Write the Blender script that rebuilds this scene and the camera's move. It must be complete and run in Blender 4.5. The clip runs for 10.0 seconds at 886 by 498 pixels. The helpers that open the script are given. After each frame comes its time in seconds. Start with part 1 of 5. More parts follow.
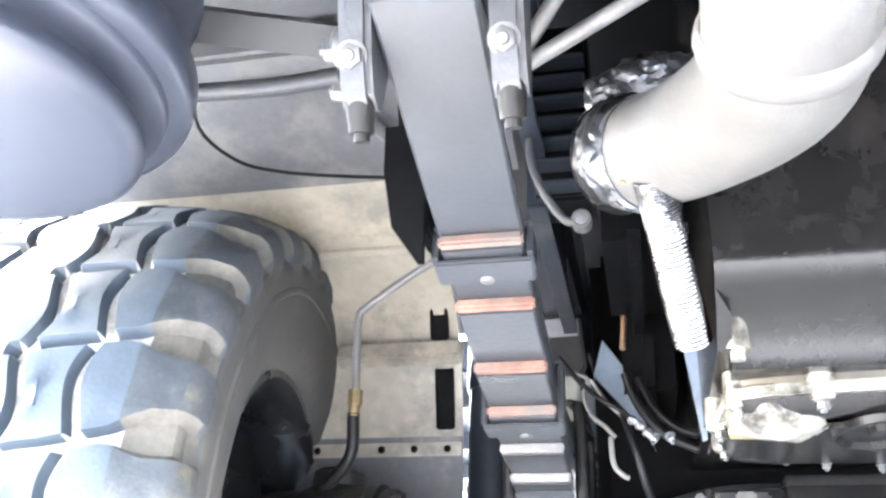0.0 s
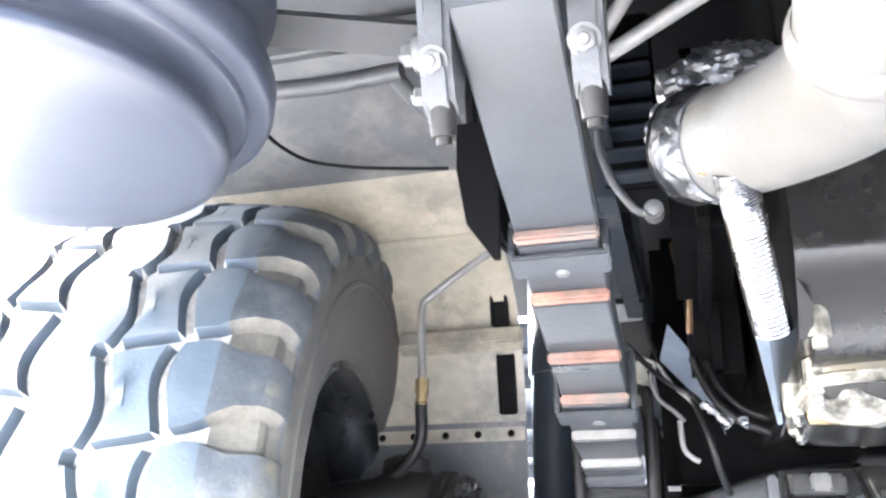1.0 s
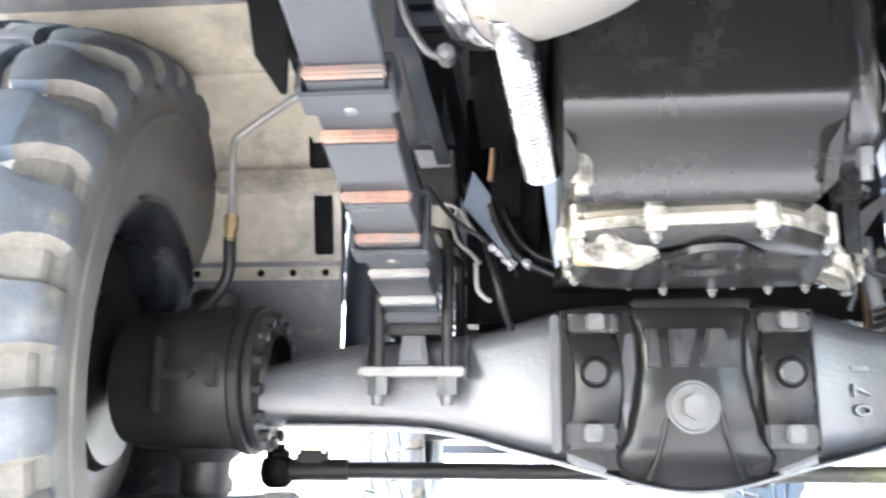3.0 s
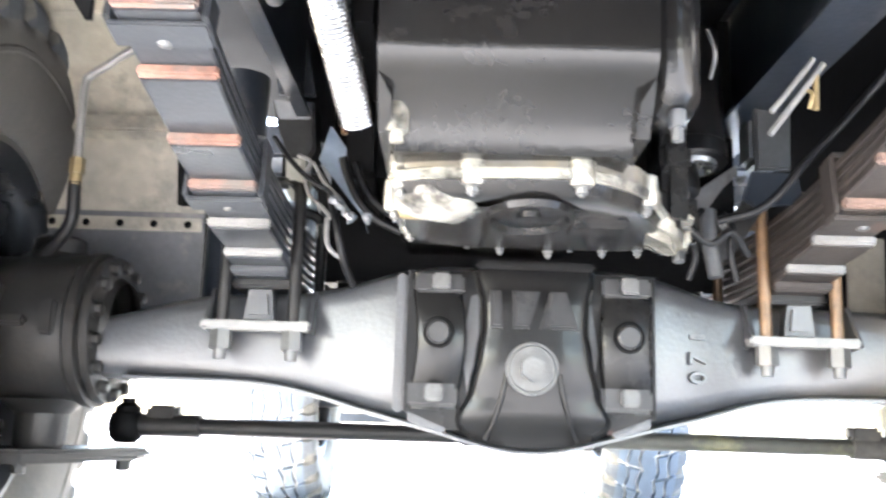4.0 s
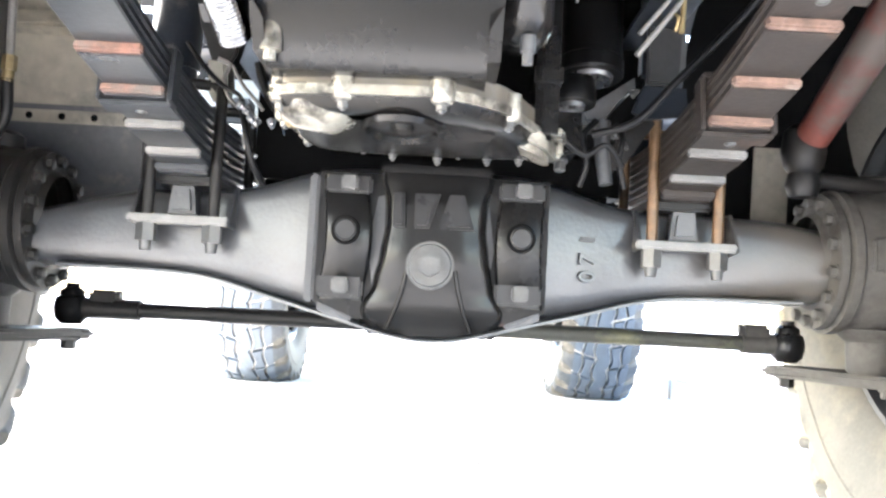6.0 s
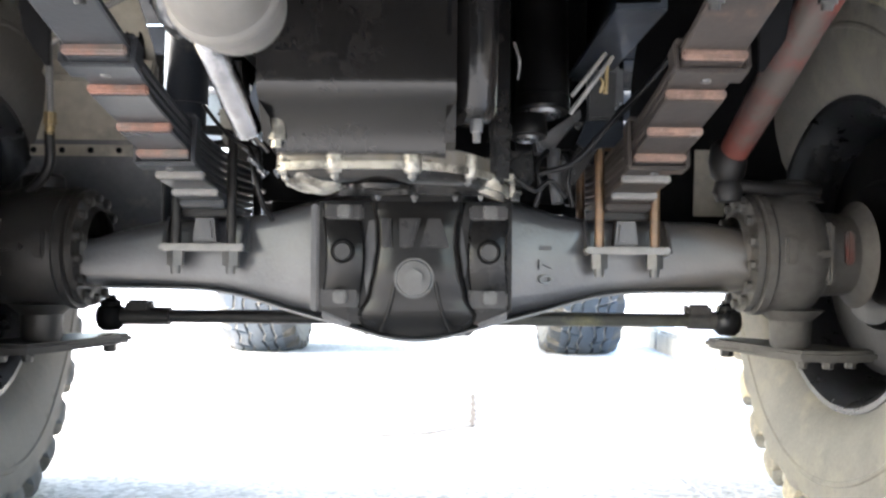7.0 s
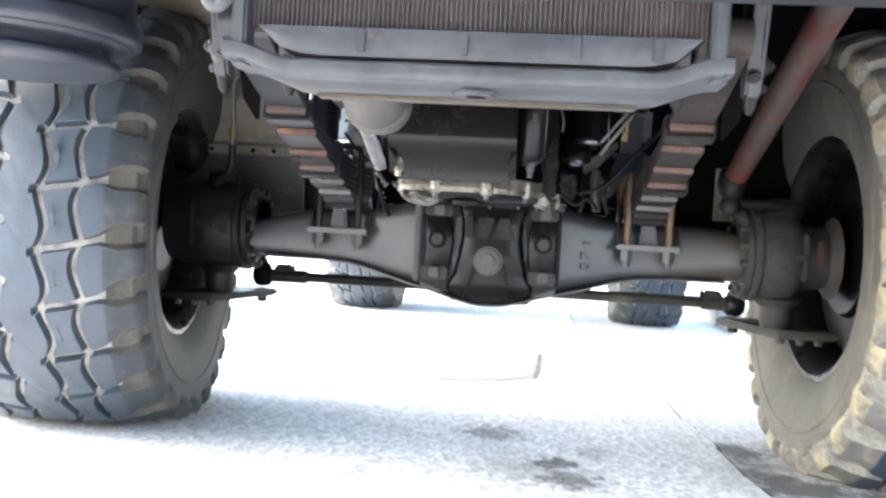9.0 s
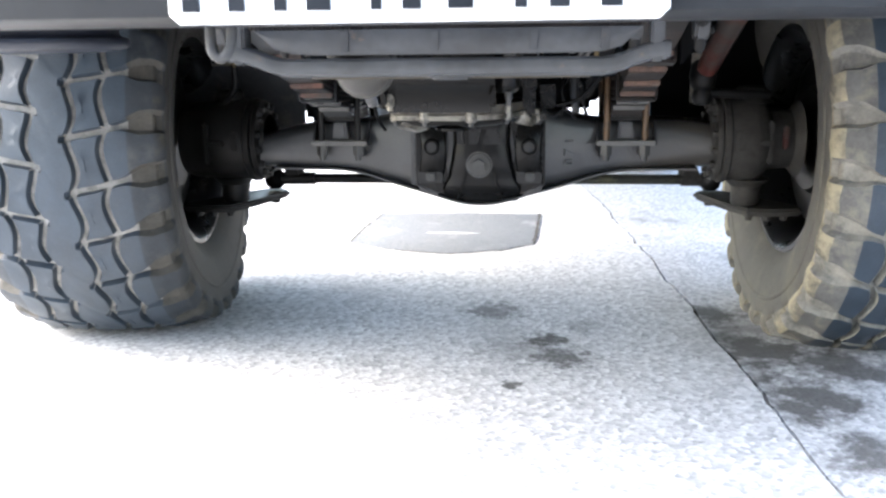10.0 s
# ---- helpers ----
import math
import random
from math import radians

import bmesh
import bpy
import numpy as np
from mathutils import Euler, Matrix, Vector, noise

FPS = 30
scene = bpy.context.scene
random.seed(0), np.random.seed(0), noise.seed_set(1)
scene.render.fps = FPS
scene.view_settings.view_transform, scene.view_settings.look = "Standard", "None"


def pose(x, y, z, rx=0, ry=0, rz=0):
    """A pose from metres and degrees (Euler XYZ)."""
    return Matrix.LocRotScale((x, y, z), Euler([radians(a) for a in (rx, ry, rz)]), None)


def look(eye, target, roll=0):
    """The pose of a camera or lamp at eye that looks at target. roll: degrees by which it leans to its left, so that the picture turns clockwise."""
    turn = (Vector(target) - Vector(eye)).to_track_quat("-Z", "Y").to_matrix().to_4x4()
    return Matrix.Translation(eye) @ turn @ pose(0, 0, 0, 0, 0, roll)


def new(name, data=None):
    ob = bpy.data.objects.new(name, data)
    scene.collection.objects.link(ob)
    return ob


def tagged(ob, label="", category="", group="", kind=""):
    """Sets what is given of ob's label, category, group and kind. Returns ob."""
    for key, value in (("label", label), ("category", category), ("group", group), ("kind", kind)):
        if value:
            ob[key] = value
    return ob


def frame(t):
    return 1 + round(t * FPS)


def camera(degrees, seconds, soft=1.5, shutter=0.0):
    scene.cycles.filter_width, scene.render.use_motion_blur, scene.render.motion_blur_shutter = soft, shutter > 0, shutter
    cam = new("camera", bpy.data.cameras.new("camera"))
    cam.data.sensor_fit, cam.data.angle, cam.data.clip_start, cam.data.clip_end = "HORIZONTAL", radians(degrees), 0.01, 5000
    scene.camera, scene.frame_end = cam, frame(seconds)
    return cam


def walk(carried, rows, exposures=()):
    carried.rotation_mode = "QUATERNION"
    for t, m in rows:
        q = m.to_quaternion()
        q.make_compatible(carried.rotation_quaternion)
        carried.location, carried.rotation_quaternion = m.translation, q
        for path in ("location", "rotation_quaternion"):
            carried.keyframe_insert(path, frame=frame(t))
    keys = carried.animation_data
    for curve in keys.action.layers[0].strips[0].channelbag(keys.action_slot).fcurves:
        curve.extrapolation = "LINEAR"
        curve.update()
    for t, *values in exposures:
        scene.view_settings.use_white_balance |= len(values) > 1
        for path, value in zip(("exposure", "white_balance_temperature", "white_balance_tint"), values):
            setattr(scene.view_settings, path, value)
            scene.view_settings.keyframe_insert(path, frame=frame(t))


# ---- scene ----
cam = camera(52.7, 10.0, 2.4, 0.5)
PATH = [
    (0, (-0.2408, -1.3321, 0.3930), (-0.5908, 0.2038, 1.0845), 1.4),
    (0.5, (-0.2537, -1.3433, 0.3844), (-0.6373, 0.1944, 1.0526), 2.0),
    (1, (-0.2700, -1.3571, 0.4025), (-0.6957, 0.1763, 1.0552), 0.7),
    (1.5, (-0.2778, -1.3794, 0.4162), (-0.7155, 0.1737, 1.0105), 1.0),
    (2, (-0.2683, -1.3837, 0.4145), (-0.6218, 0.2305, 0.8918), 0.1),
    (2.5, (-0.2417, -1.3708, 0.3896), (-0.5091, 0.2769, 0.8015), 0.3),
    (3, (-0.2038, -1.3536, 0.3887), (-0.3724, 0.3156, 0.7680), 0.4),
    (3.2, (-0.1823, -1.3519, 0.3870), (-0.3216, 0.3225, 0.7559), 0.3),
    (4.3, (-0.0757, -1.3158, 0.3698), (-0.0550, 0.3741, 0.6889), 2.6),
    (4.5, (-0.0568, -1.3124, 0.3732), (-0.0146, 0.3784, 0.6854), 2.7),
    (5, (-0.0335, -1.3158, 0.3741), (0.0275, 0.3767, 0.6717), 1.6),
    (5.5, (-0.0034, -1.3450, 0.3638), (0.0224, 0.3664, 0.5289), 4.3),
    (5.7, (0.0043, -1.3640, 0.3681), (0.0198, 0.3500, 0.5074), 4.3),
    (6.8, (0.0439, -1.6263, 0.4498), (0.0241, 0.0929, 0.5031), -0.8),
    (7, (0.0456, -1.6753, 0.4739), (0.0490, 0.0447, 0.4988), 0.5),
    (7.5, (0.0568, -1.8249, 0.4902), (-0.0069, -0.1066, 0.5246), 2.3),
    (8, (0.0722, -1.9746, 0.5022), (-0.0937, -0.2632, 0.5375), 1.6),
    (8.5, (0.0783, -2.1156, 0.4747), (-0.1041, -0.4051, 0.4790), 1.0),
    (9, (0.0989, -2.2498, 0.5289), (-0.0697, -0.5384, 0.4790), 3.2),
    (9.5, (0.1436, -2.3616, 0.6304), (-0.0077, -0.6691, 0.3664), 1.8),
    (10, (0.1471, -2.4321, 0.7473), (-0.0310, -0.7645, 0.3629), -0.7),
]
EXPOSURES = [(0.0, 5.88, 6250, 10), (2.5, 5.69, 6400, 10), (3.2, 5.76, 6500, 10), (5.5, 5.58, 6700, 10), (7.0, 4.3, 6700, 10), (8.5, 3.95, 6500, 10), (9.0, 3.8, 6450, 10), (10.0, 2.95, 6350, 10)]
walk(cam, [(t, look(eye, target, roll)) for t, eye, target, roll in PATH], EXPOSURES)

# ---- world and light ----
world = bpy.data.worlds.new("sky")
scene.world = world
world.use_nodes = True
wn = world.node_tree
sky = wn.nodes.new("ShaderNodeTexSky")
sky.sky_type, sky.sun_disc = "NISHITA", False
SUN_ELEV, SUN_AZ = 42.0, -92.0
sky.sun_elevation, sky.sun_rotation = radians(SUN_ELEV), radians(SUN_AZ)
sky.air_density, sky.dust_density, sky.ozone_density = 1.2, 3.0, 1.0
wn.links.new(sky.outputs[0], wn.nodes["Background"].inputs[0])
wn.nodes["Background"].inputs[1].default_value = 0.2
sun_data = bpy.data.lights.new("sun", "SUN")
sun_data.energy, sun_data.angle, sun_data.color = 1.3, radians(70.0), (1.0, 0.98, 0.95)
sun = new("sun", sun_data)
# the sky's rotation turns clockwise from +y seen from above
az, el = radians(SUN_AZ), radians(SUN_ELEV)
sun_from = Vector((math.sin(az) * math.cos(el), math.cos(az) * math.cos(el), math.sin(el)))
sun.matrix_world = look(sun_from * 30, (0, 0, 0))


# ---- materials ----
def mat(name, base, rough=0.5, metal=0.0, var=0.3, scale=6.0, bump=0.15, bscale=90.0, dirt=None, dirt_at=0.6, dirt_scale=5.0, spec=0.5, per_object=0.0):
    """Painted or bare surface: two scales of variation in colour, worn gloss, fine relief, and patches of dirt of another colour."""
    m = bpy.data.materials.new(name)
    m.use_nodes = True
    nt = m.node_tree
    n, ln = nt.nodes, nt.links
    bs = n["Principled BSDF"]
    tc = n.new("ShaderNodeTexCoord")
    big = n.new("ShaderNodeTexNoise")
    big.inputs["Scale"].default_value, big.inputs["Detail"].default_value, big.inputs["Roughness"].default_value = scale, 6, 0.6
    fine = n.new("ShaderNodeTexNoise")
    fine.inputs["Scale"].default_value, fine.inputs["Detail"].default_value = bscale, 4
    ln.new(tc.outputs["Object"], big.inputs["Vector"])
    ln.new(tc.outputs["Object"], fine.inputs["Vector"])
    ramp = n.new("ShaderNodeValToRGB")
    lo = [c * (1 - var) for c in base]
    hi = [min(1, c * (1 + var)) for c in base]
    ramp.color_ramp.elements[0].position, ramp.color_ramp.elements[1].position = 0.3, 0.7
    ramp.color_ramp.elements[0].color, ramp.color_ramp.elements[1].color = (*lo, 1), (*hi, 1)
    add = n.new("ShaderNodeMath")
    add.operation = "MULTIPLY_ADD"
    ln.new(fine.outputs[0], add.inputs[0])
    add.inputs[1].default_value = 0.35
    ln.new(big.outputs[0], add.inputs[2])
    sub = n.new("ShaderNodeMath")
    sub.operation = "SUBTRACT"
    sub.inputs[1].default_value = 0.2
    ln.new(add.outputs[0], sub.inputs[0])
    ln.new(sub.outputs[0], ramp.inputs[0])
    colour = ramp.outputs[0]
    if dirt:
        dn = n.new("ShaderNodeTexNoise")
        dn.inputs["Scale"].default_value, dn.inputs["Detail"].default_value, dn.inputs["Roughness"].default_value = dirt_scale, 8, 0.7
        ln.new(tc.outputs["Object"], dn.inputs["Vector"])
        mr = n.new("ShaderNodeMapRange")
        mr.inputs[1].default_value, mr.inputs[2].default_value = dirt_at - 0.05, dirt_at + 0.10
        ln.new(dn.outputs[0], mr.inputs[0])
        mix = n.new("ShaderNodeMix")
        mix.data_type = "RGBA"
        ln.new(mr.outputs[0], mix.inputs["Factor"])
        ln.new(colour, mix.inputs[6])
        mix.inputs[7].default_value = (*dirt, 1)
        colour = mix.outputs[2]
    if per_object:
        oi = n.new("ShaderNodeObjectInfo")
        hsv = n.new("ShaderNodeHueSaturation")
        mp = n.new("ShaderNodeMapRange")
        mp.inputs[3].default_value, mp.inputs[4].default_value = 1 - per_object, 1 + per_object
        ln.new(oi.outputs["Random"], mp.inputs[0])
        ln.new(mp.outputs[0], hsv.inputs["Value"])
        ln.new(colour, hsv.inputs["Color"])
        colour = hsv.outputs[0]
    ln.new(colour, bs.inputs["Base Color"])
    rr = n.new("ShaderNodeMapRange")
    rr.inputs[1].default_value, rr.inputs[2].default_value = 0.3, 0.7
    rr.inputs[3].default_value, rr.inputs[4].default_value = max(0.05, rough - 0.05), min(1, rough + 0.08)
    ln.new(big.outputs[0], rr.inputs[0])
    ln.new(rr.outputs[0], bs.inputs["Roughness"])
    bs.inputs["Metallic"].default_value = metal
    bs.inputs["Specular IOR Level"].default_value = spec
    if bump:
        bp = n.new("ShaderNodeBump")
        bp.inputs["Strength"].default_value, bp.inputs["Distance"].default_value = bump, 0.004
        ln.new(sub.outputs[0], bp.inputs["Height"])
        ln.new(bp.outputs[0], bs.inputs["Normal"])
    return m


M_AXLE = mat("axle_paint", (0.0255, 0.0267, 0.0292), 0.33, 0.0, 0.3, 7, 0.35, 160, dirt=(0.017, 0.017, 0.018), dirt_at=0.57, dirt_scale=4.5, spec=0.5)


def dusty_end(m, x0, x1, dust):
    """A dust coat that thickens from x0 to x1 along the part, broken up by noise."""
    n, ln = m.node_tree.nodes, m.node_tree.links
    bs = n["Principled BSDF"]
    under = bs.inputs["Base Color"].links[0].from_socket
    tc, sep, cloud = n.new("ShaderNodeTexCoord"), n.new("ShaderNodeSeparateXYZ"), n.new("ShaderNodeTexNoise")
    cloud.inputs["Scale"].default_value, cloud.inputs["Detail"].default_value, cloud.inputs["Roughness"].default_value = 9, 8, 0.65
    ln.new(tc.outputs["Object"], sep.inputs[0])
    ln.new(tc.outputs["Object"], cloud.inputs["Vector"])
    add = n.new("ShaderNodeMath")
    add.operation = "MULTIPLY_ADD"
    ln.new(cloud.outputs[0], add.inputs[0])
    add.inputs[1].default_value = 0.35
    ln.new(sep.outputs[0], add.inputs[2])
    span = n.new("ShaderNodeMapRange")
    span.inputs[1].default_value, span.inputs[2].default_value, span.inputs[4].default_value = x0 + 0.17, x1 + 0.17, 0.75
    ln.new(add.outputs[0], span.inputs[0])
    mix = n.new("ShaderNodeMix")
    mix.data_type = "RGBA"
    ln.new(span.outputs[0], mix.inputs["Factor"])
    ln.new(under, mix.inputs[6])
    mix.inputs[7].default_value = (*dust, 1)
    ln.new(mix.outputs[2], bs.inputs["Base Color"])


dusty_end(M_AXLE, 0.32, 0.54, (0.060, 0.053, 0.045))
M_DIFF = mat("cover_paint", (0.0060, 0.0059, 0.0060), 0.24, 0.0, 0.15, 5, 0.12, 140, dirt=(0.09, 0.026, 0.018), dirt_at=0.70, dirt_scale=9, spec=0.15)
M_PAD = mat("dark_pad_paint", (0.0095, 0.0095, 0.010), 0.28, 0.0, 0.3, 12, 0.2, 120, spec=0.2)
M_BOSS = mat("worn_boss_paint", (0.0155, 0.0155, 0.016), 0.34, 0.0, 0.3, 16, 0.2, 140, spec=0.25)
M_GRIME = mat("oily_grime", (0.055, 0.045, 0.029), 0.5, 0.0, 0.5, 14, 0.3, 90, dirt=(0.05, 0.048, 0.045), dirt_at=0.5, dirt_scale=8)
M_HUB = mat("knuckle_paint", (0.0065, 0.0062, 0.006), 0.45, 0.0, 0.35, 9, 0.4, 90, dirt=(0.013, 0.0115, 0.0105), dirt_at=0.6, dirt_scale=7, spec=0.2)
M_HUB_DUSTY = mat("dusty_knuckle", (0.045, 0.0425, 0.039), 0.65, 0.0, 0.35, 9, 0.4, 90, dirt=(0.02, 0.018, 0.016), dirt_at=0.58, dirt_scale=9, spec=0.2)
M_BOLT = mat("bolt_steel", (0.046, 0.046, 0.045), 0.4, 0.15, 0.3, 30, 0.2, 200, spec=0.4)
M_STEEL = mat("worn_bar_steel", (0.105, 0.102, 0.098), 0.45, 0.1, 0.25, 20, 0.2, 200, spec=0.4)
M_SPRING = mat("spring_paint", (0.0205, 0.022, 0.0245), 0.3, 0.0, 0.2, 8, 0.2, 150, dirt=(0.24, 0.12, 0.085), dirt_at=0.78, dirt_scale=9, spec=0.3)
M_SPRING_BROWN = mat("dirty_spring_paint", (0.0225, 0.019, 0.0172), 0.5, 0.0, 0.25, 10, 0.3, 150, dirt=(0.072, 0.043, 0.031), dirt_at=0.62, dirt_scale=9, spec=0.18)
M_RUST = mat("rust_red_oxide", (0.105, 0.050, 0.036), 0.62, 0.0, 0.4, 40, 0.4, 160, dirt=(0.055, 0.045, 0.040), dirt_at=0.50, dirt_scale=11)
M_RUST_BROWN = mat("brown_rust", (0.10, 0.06, 0.045), 0.7, 0.0, 0.35, 40, 0.4, 160, dirt=(0.16, 0.13, 0.11), dirt_at=0.62, dirt_scale=30)
M_UBOLT = mat("ubolt_rust", (0.09, 0.052, 0.026), 0.42, 0.3, 0.4, 30, 0.3, 160)
M_RAIL = mat("rail_paint", (0.012, 0.0145, 0.019), 0.36, 0.0, 0.25, 6, 0.2, 120, dirt=(0.07, 0.066, 0.062), dirt_at=0.62, spec=0.22)
M_HANGER = mat("hanger_paint", (0.037, 0.0385, 0.041), 0.45, 0.0, 0.3, 14, 0.35, 120, dirt=(0.03, 0.028, 0.026), dirt_at=0.58, dirt_scale=14, spec=0.35)
# black parts share this with the fillers and arches that imitate shade
M_BLACK = mat("black_paint_and_shade", (0.0016, 0.0016, 0.0018), 0.6, 0.0, 0.3, 10, 0.2, 100, spec=0.05)
M_SUMP = mat("sump_paint", (0.0052, 0.005, 0.0049), 0.2, 0.0, 0.3, 6, 0.25, 110, dirt=(0.012, 0.011, 0.0105), dirt_at=0.58, dirt_scale=5, spec=0.19)
M_ALU = mat("oily_cast_alu", (0.185, 0.175, 0.15), 0.30, 0.5, 0.35, 18, 0.8, 70, dirt=(0.018, 0.016, 0.0135), dirt_at=0.50, dirt_scale=19)
M_PIPE = mat("heat_grey_pipe", (0.042, 0.040, 0.0365), 0.6, 0.0, 0.2, 9, 0.25, 140, dirt=(0.034, 0.0315, 0.0275), dirt_at=0.58, dirt_scale=12)
M_FOIL = mat("crumpled_foil", (0.105, 0.107, 0.112), 0.3, 0.85, 0.35, 30, 1.0, 55, dirt=(0.03, 0.03, 0.032), dirt_at=0.56, dirt_scale=24)
M_HOSE = mat("braided_steel", (0.11, 0.112, 0.117), 0.2, 1.0, 0.25, 40, 0.3, 160)
M_MUDDY = mat("thick_dried_mud", (0.11, 0.10, 0.082), 0.9, 0.0, 0.3, 20, 0.5, 150, dirt=(0.30, 0.265, 0.185), dirt_at=0.47, dirt_scale=9)
M_CHAMFER_MUDDY = mat("muddy_chamfer", (0.11, 0.107, 0.10), 0.85, 0.0, 0.3, 18, 0.4, 150, dirt=(0.19, 0.175, 0.14), dirt_at=0.55, dirt_scale=14)
M_SIDE_MUDDY = mat("muddy_sidewall", (0.082, 0.077, 0.067), 0.8, 0.0, 0.25, 8, 0.3, 150, dirt=(0.115, 0.105, 0.082), dirt_at=0.56, dirt_scale=7)
M_LUG_GAP = mat("dusty_lug_gap", (0.075, 0.071, 0.062), 0.9, 0.0, 0.35, 18, 0.4, 150, dirt=(0.045, 0.043, 0.038), dirt_at=0.52, dirt_scale=14)
M_MUD_GROOVE = mat("muddy_groove", (0.21, 0.2, 0.175), 0.9, 0.0, 0.3, 22, 0.4, 150, dirt=(0.10, 0.097, 0.09), dirt_at=0.55, dirt_scale=18)
M_FILTER = mat("filter_paint", (0.0026, 0.0026, 0.0028), 0.35, 0.0, 0.3, 9, 0.2, 100, dirt=(0.02, 0.017, 0.013), dirt_at=0.68, dirt_scale=14, spec=0.15)
M_CHROME = mat("bright_metal", (0.19, 0.195, 0.205), 0.3, 0.8, 0.15, 20, 0.3, 120)
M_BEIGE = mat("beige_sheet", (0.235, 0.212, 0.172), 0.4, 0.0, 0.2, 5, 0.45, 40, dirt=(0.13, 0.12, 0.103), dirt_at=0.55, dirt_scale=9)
# darker tone of the beige sheet, painting shade into the arch roof
M_ARCH_SHADE = mat("grey_sheet", (0.058, 0.059, 0.062), 0.55, 0.0, 0.2, 5, 0.3, 80, dirt=(0.092, 0.09, 0.086), dirt_at=0.57, dirt_scale=6)
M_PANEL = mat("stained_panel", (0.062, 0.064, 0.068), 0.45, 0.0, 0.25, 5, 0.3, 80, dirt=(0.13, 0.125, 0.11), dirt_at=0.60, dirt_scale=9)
M_BOWL = mat("dark_plastic", (0.022, 0.025, 0.034), 0.36, 0.0, 0.06, 3, 0.0, 120, spec=0.4)
M_RED = mat("red_oxide_tube", (0.080, 0.023, 0.0175), 0.5, 0.0, 0.3, 10, 0.25, 90, dirt=(0.055, 0.046, 0.041), dirt_at=0.48, dirt_scale=7, spec=0.3)
M_RADFRAME = mat("radiator_grey", (0.046, 0.05, 0.055), 0.45, 0.0, 0.35, 7, 0.35, 60, dirt=(0.14, 0.095, 0.055), dirt_at=0.66, dirt_scale=22, spec=0.4)
M_CORE = mat("radiator_core", (0.06, 0.05, 0.045), 0.6, 0.2, 0.3, 30, 0.2, 100)
M_RUBBER = mat("tyre_rubber", (0.033, 0.045, 0.06), 0.5, 0.0, 0.2, 14, 0.3, 180, dirt=(0.07, 0.075, 0.08), dirt_at=0.68, dirt_scale=22, spec=0.4)
M_SIDEWALL = mat("dusty_sidewall", (0.048, 0.0455, 0.041), 0.75, 0.0, 0.25, 8, 0.25, 150, dirt=(0.066, 0.061, 0.052), dirt_at=0.58, dirt_scale=8)
M_GROOVE = mat("dusty_groove", (0.26, 0.253, 0.24), 0.9, 0.0, 0.35, 22, 0.4, 150, dirt=(0.11, 0.11, 0.107), dirt_at=0.55, dirt_scale=25)
M_MUD = mat("dried_mud_lug", (0.032, 0.036, 0.041), 0.8, 0.0, 0.35, 16, 0.5, 150, dirt=(0.074, 0.068, 0.049), dirt_at=0.60, dirt_scale=13)
M_CHAMFER = mat("worn_chamfer", (0.029, 0.035, 0.042), 0.6, 0.0, 0.25, 18, 0.4, 150, dirt=(0.055, 0.057, 0.058), dirt_at=0.56, dirt_scale=16, spec=0.35)
M_RIM = mat("rim_paint", (0.008, 0.0085, 0.0098), 0.28, 0.0, 0.3, 9, 0.2, 100, dirt=(0.022, 0.0205, 0.019), dirt_at=0.62, spec=0.32)
M_WHITE = mat("white_plate", (0.80, 0.81, 0.82), 0.35, 0.0, 0.04, 6, 0.05, 100)
M_BUMPER = mat("bumper_paint", (0.011, 0.012, 0.014), 0.4, 0.0, 0.2, 6, 0.2, 90, dirt=(0.05, 0.048, 0.045), dirt_at=0.70, spec=0.3)
M_GREASE = mat("mossy_rod", (0.022, 0.022, 0.017), 0.6, 0.0, 0.4, 12, 0.3, 90, dirt=(0.075, 0.072, 0.036), dirt_at=0.58, dirt_scale=10)
M_CABLE = mat("cable_black", (0.004, 0.004, 0.0043), 0.4, 0.0, 0.2, 20, 0.1, 100, spec=0.12)
M_BRASS = mat("dull_brass", (0.16, 0.12, 0.06), 0.45, 0.6, 0.3, 20, 0.2, 100)


# ---- mesh helpers ----
def part(name, bm, material, parent, label="", sharp=38):
    me = bpy.data.meshes.new(name)
    bmesh.ops.recalc_face_normals(bm, faces=bm.faces)
    for f in bm.faces:
        f.smooth = True
    bm.to_mesh(me)
    bm.free()
    me.set_sharp_from_angle(angle=radians(sharp))
    for m in (material if isinstance(material, (list, tuple)) else [material]):
        me.materials.append(m)
    ob = new(name, me)
    ob.parent = parent
    if label:
        tagged(ob, label)
    return ob


def box(bm, c, s, bev=0.004, m=None, mi=0):
    """A box of size s round c, bevelled; m turns it about its centre."""
    mm = Matrix.Translation(c) @ (m.to_4x4() if m else Matrix.Identity(4)) @ Matrix.Diagonal((*s, 1))
    vs = bmesh.ops.create_cube(bm, size=1, matrix=mm)["verts"]
    fs = {f for v in vs for f in v.link_faces}
    for f in fs:
        f.material_index = mi
    if bev:
        es = list({e for v in vs for e in v.link_edges})
        bmesh.ops.bevel(bm, geom=es, offset=min(bev, min(s) * 0.4), segments=2, affect="EDGES", material=mi)


def rod(bm, a, b, r, r2=None, n=16, caps=True):
    a, b = Vector(a), Vector(b)
    d = b - a
    mm = Matrix.Translation((a + b) / 2) @ d.to_track_quat("Z", "Y").to_matrix().to_4x4()
    bmesh.ops.create_cone(bm, cap_ends=caps, segments=n, radius1=r, radius2=r if r2 is None else r2, depth=d.length, matrix=mm)


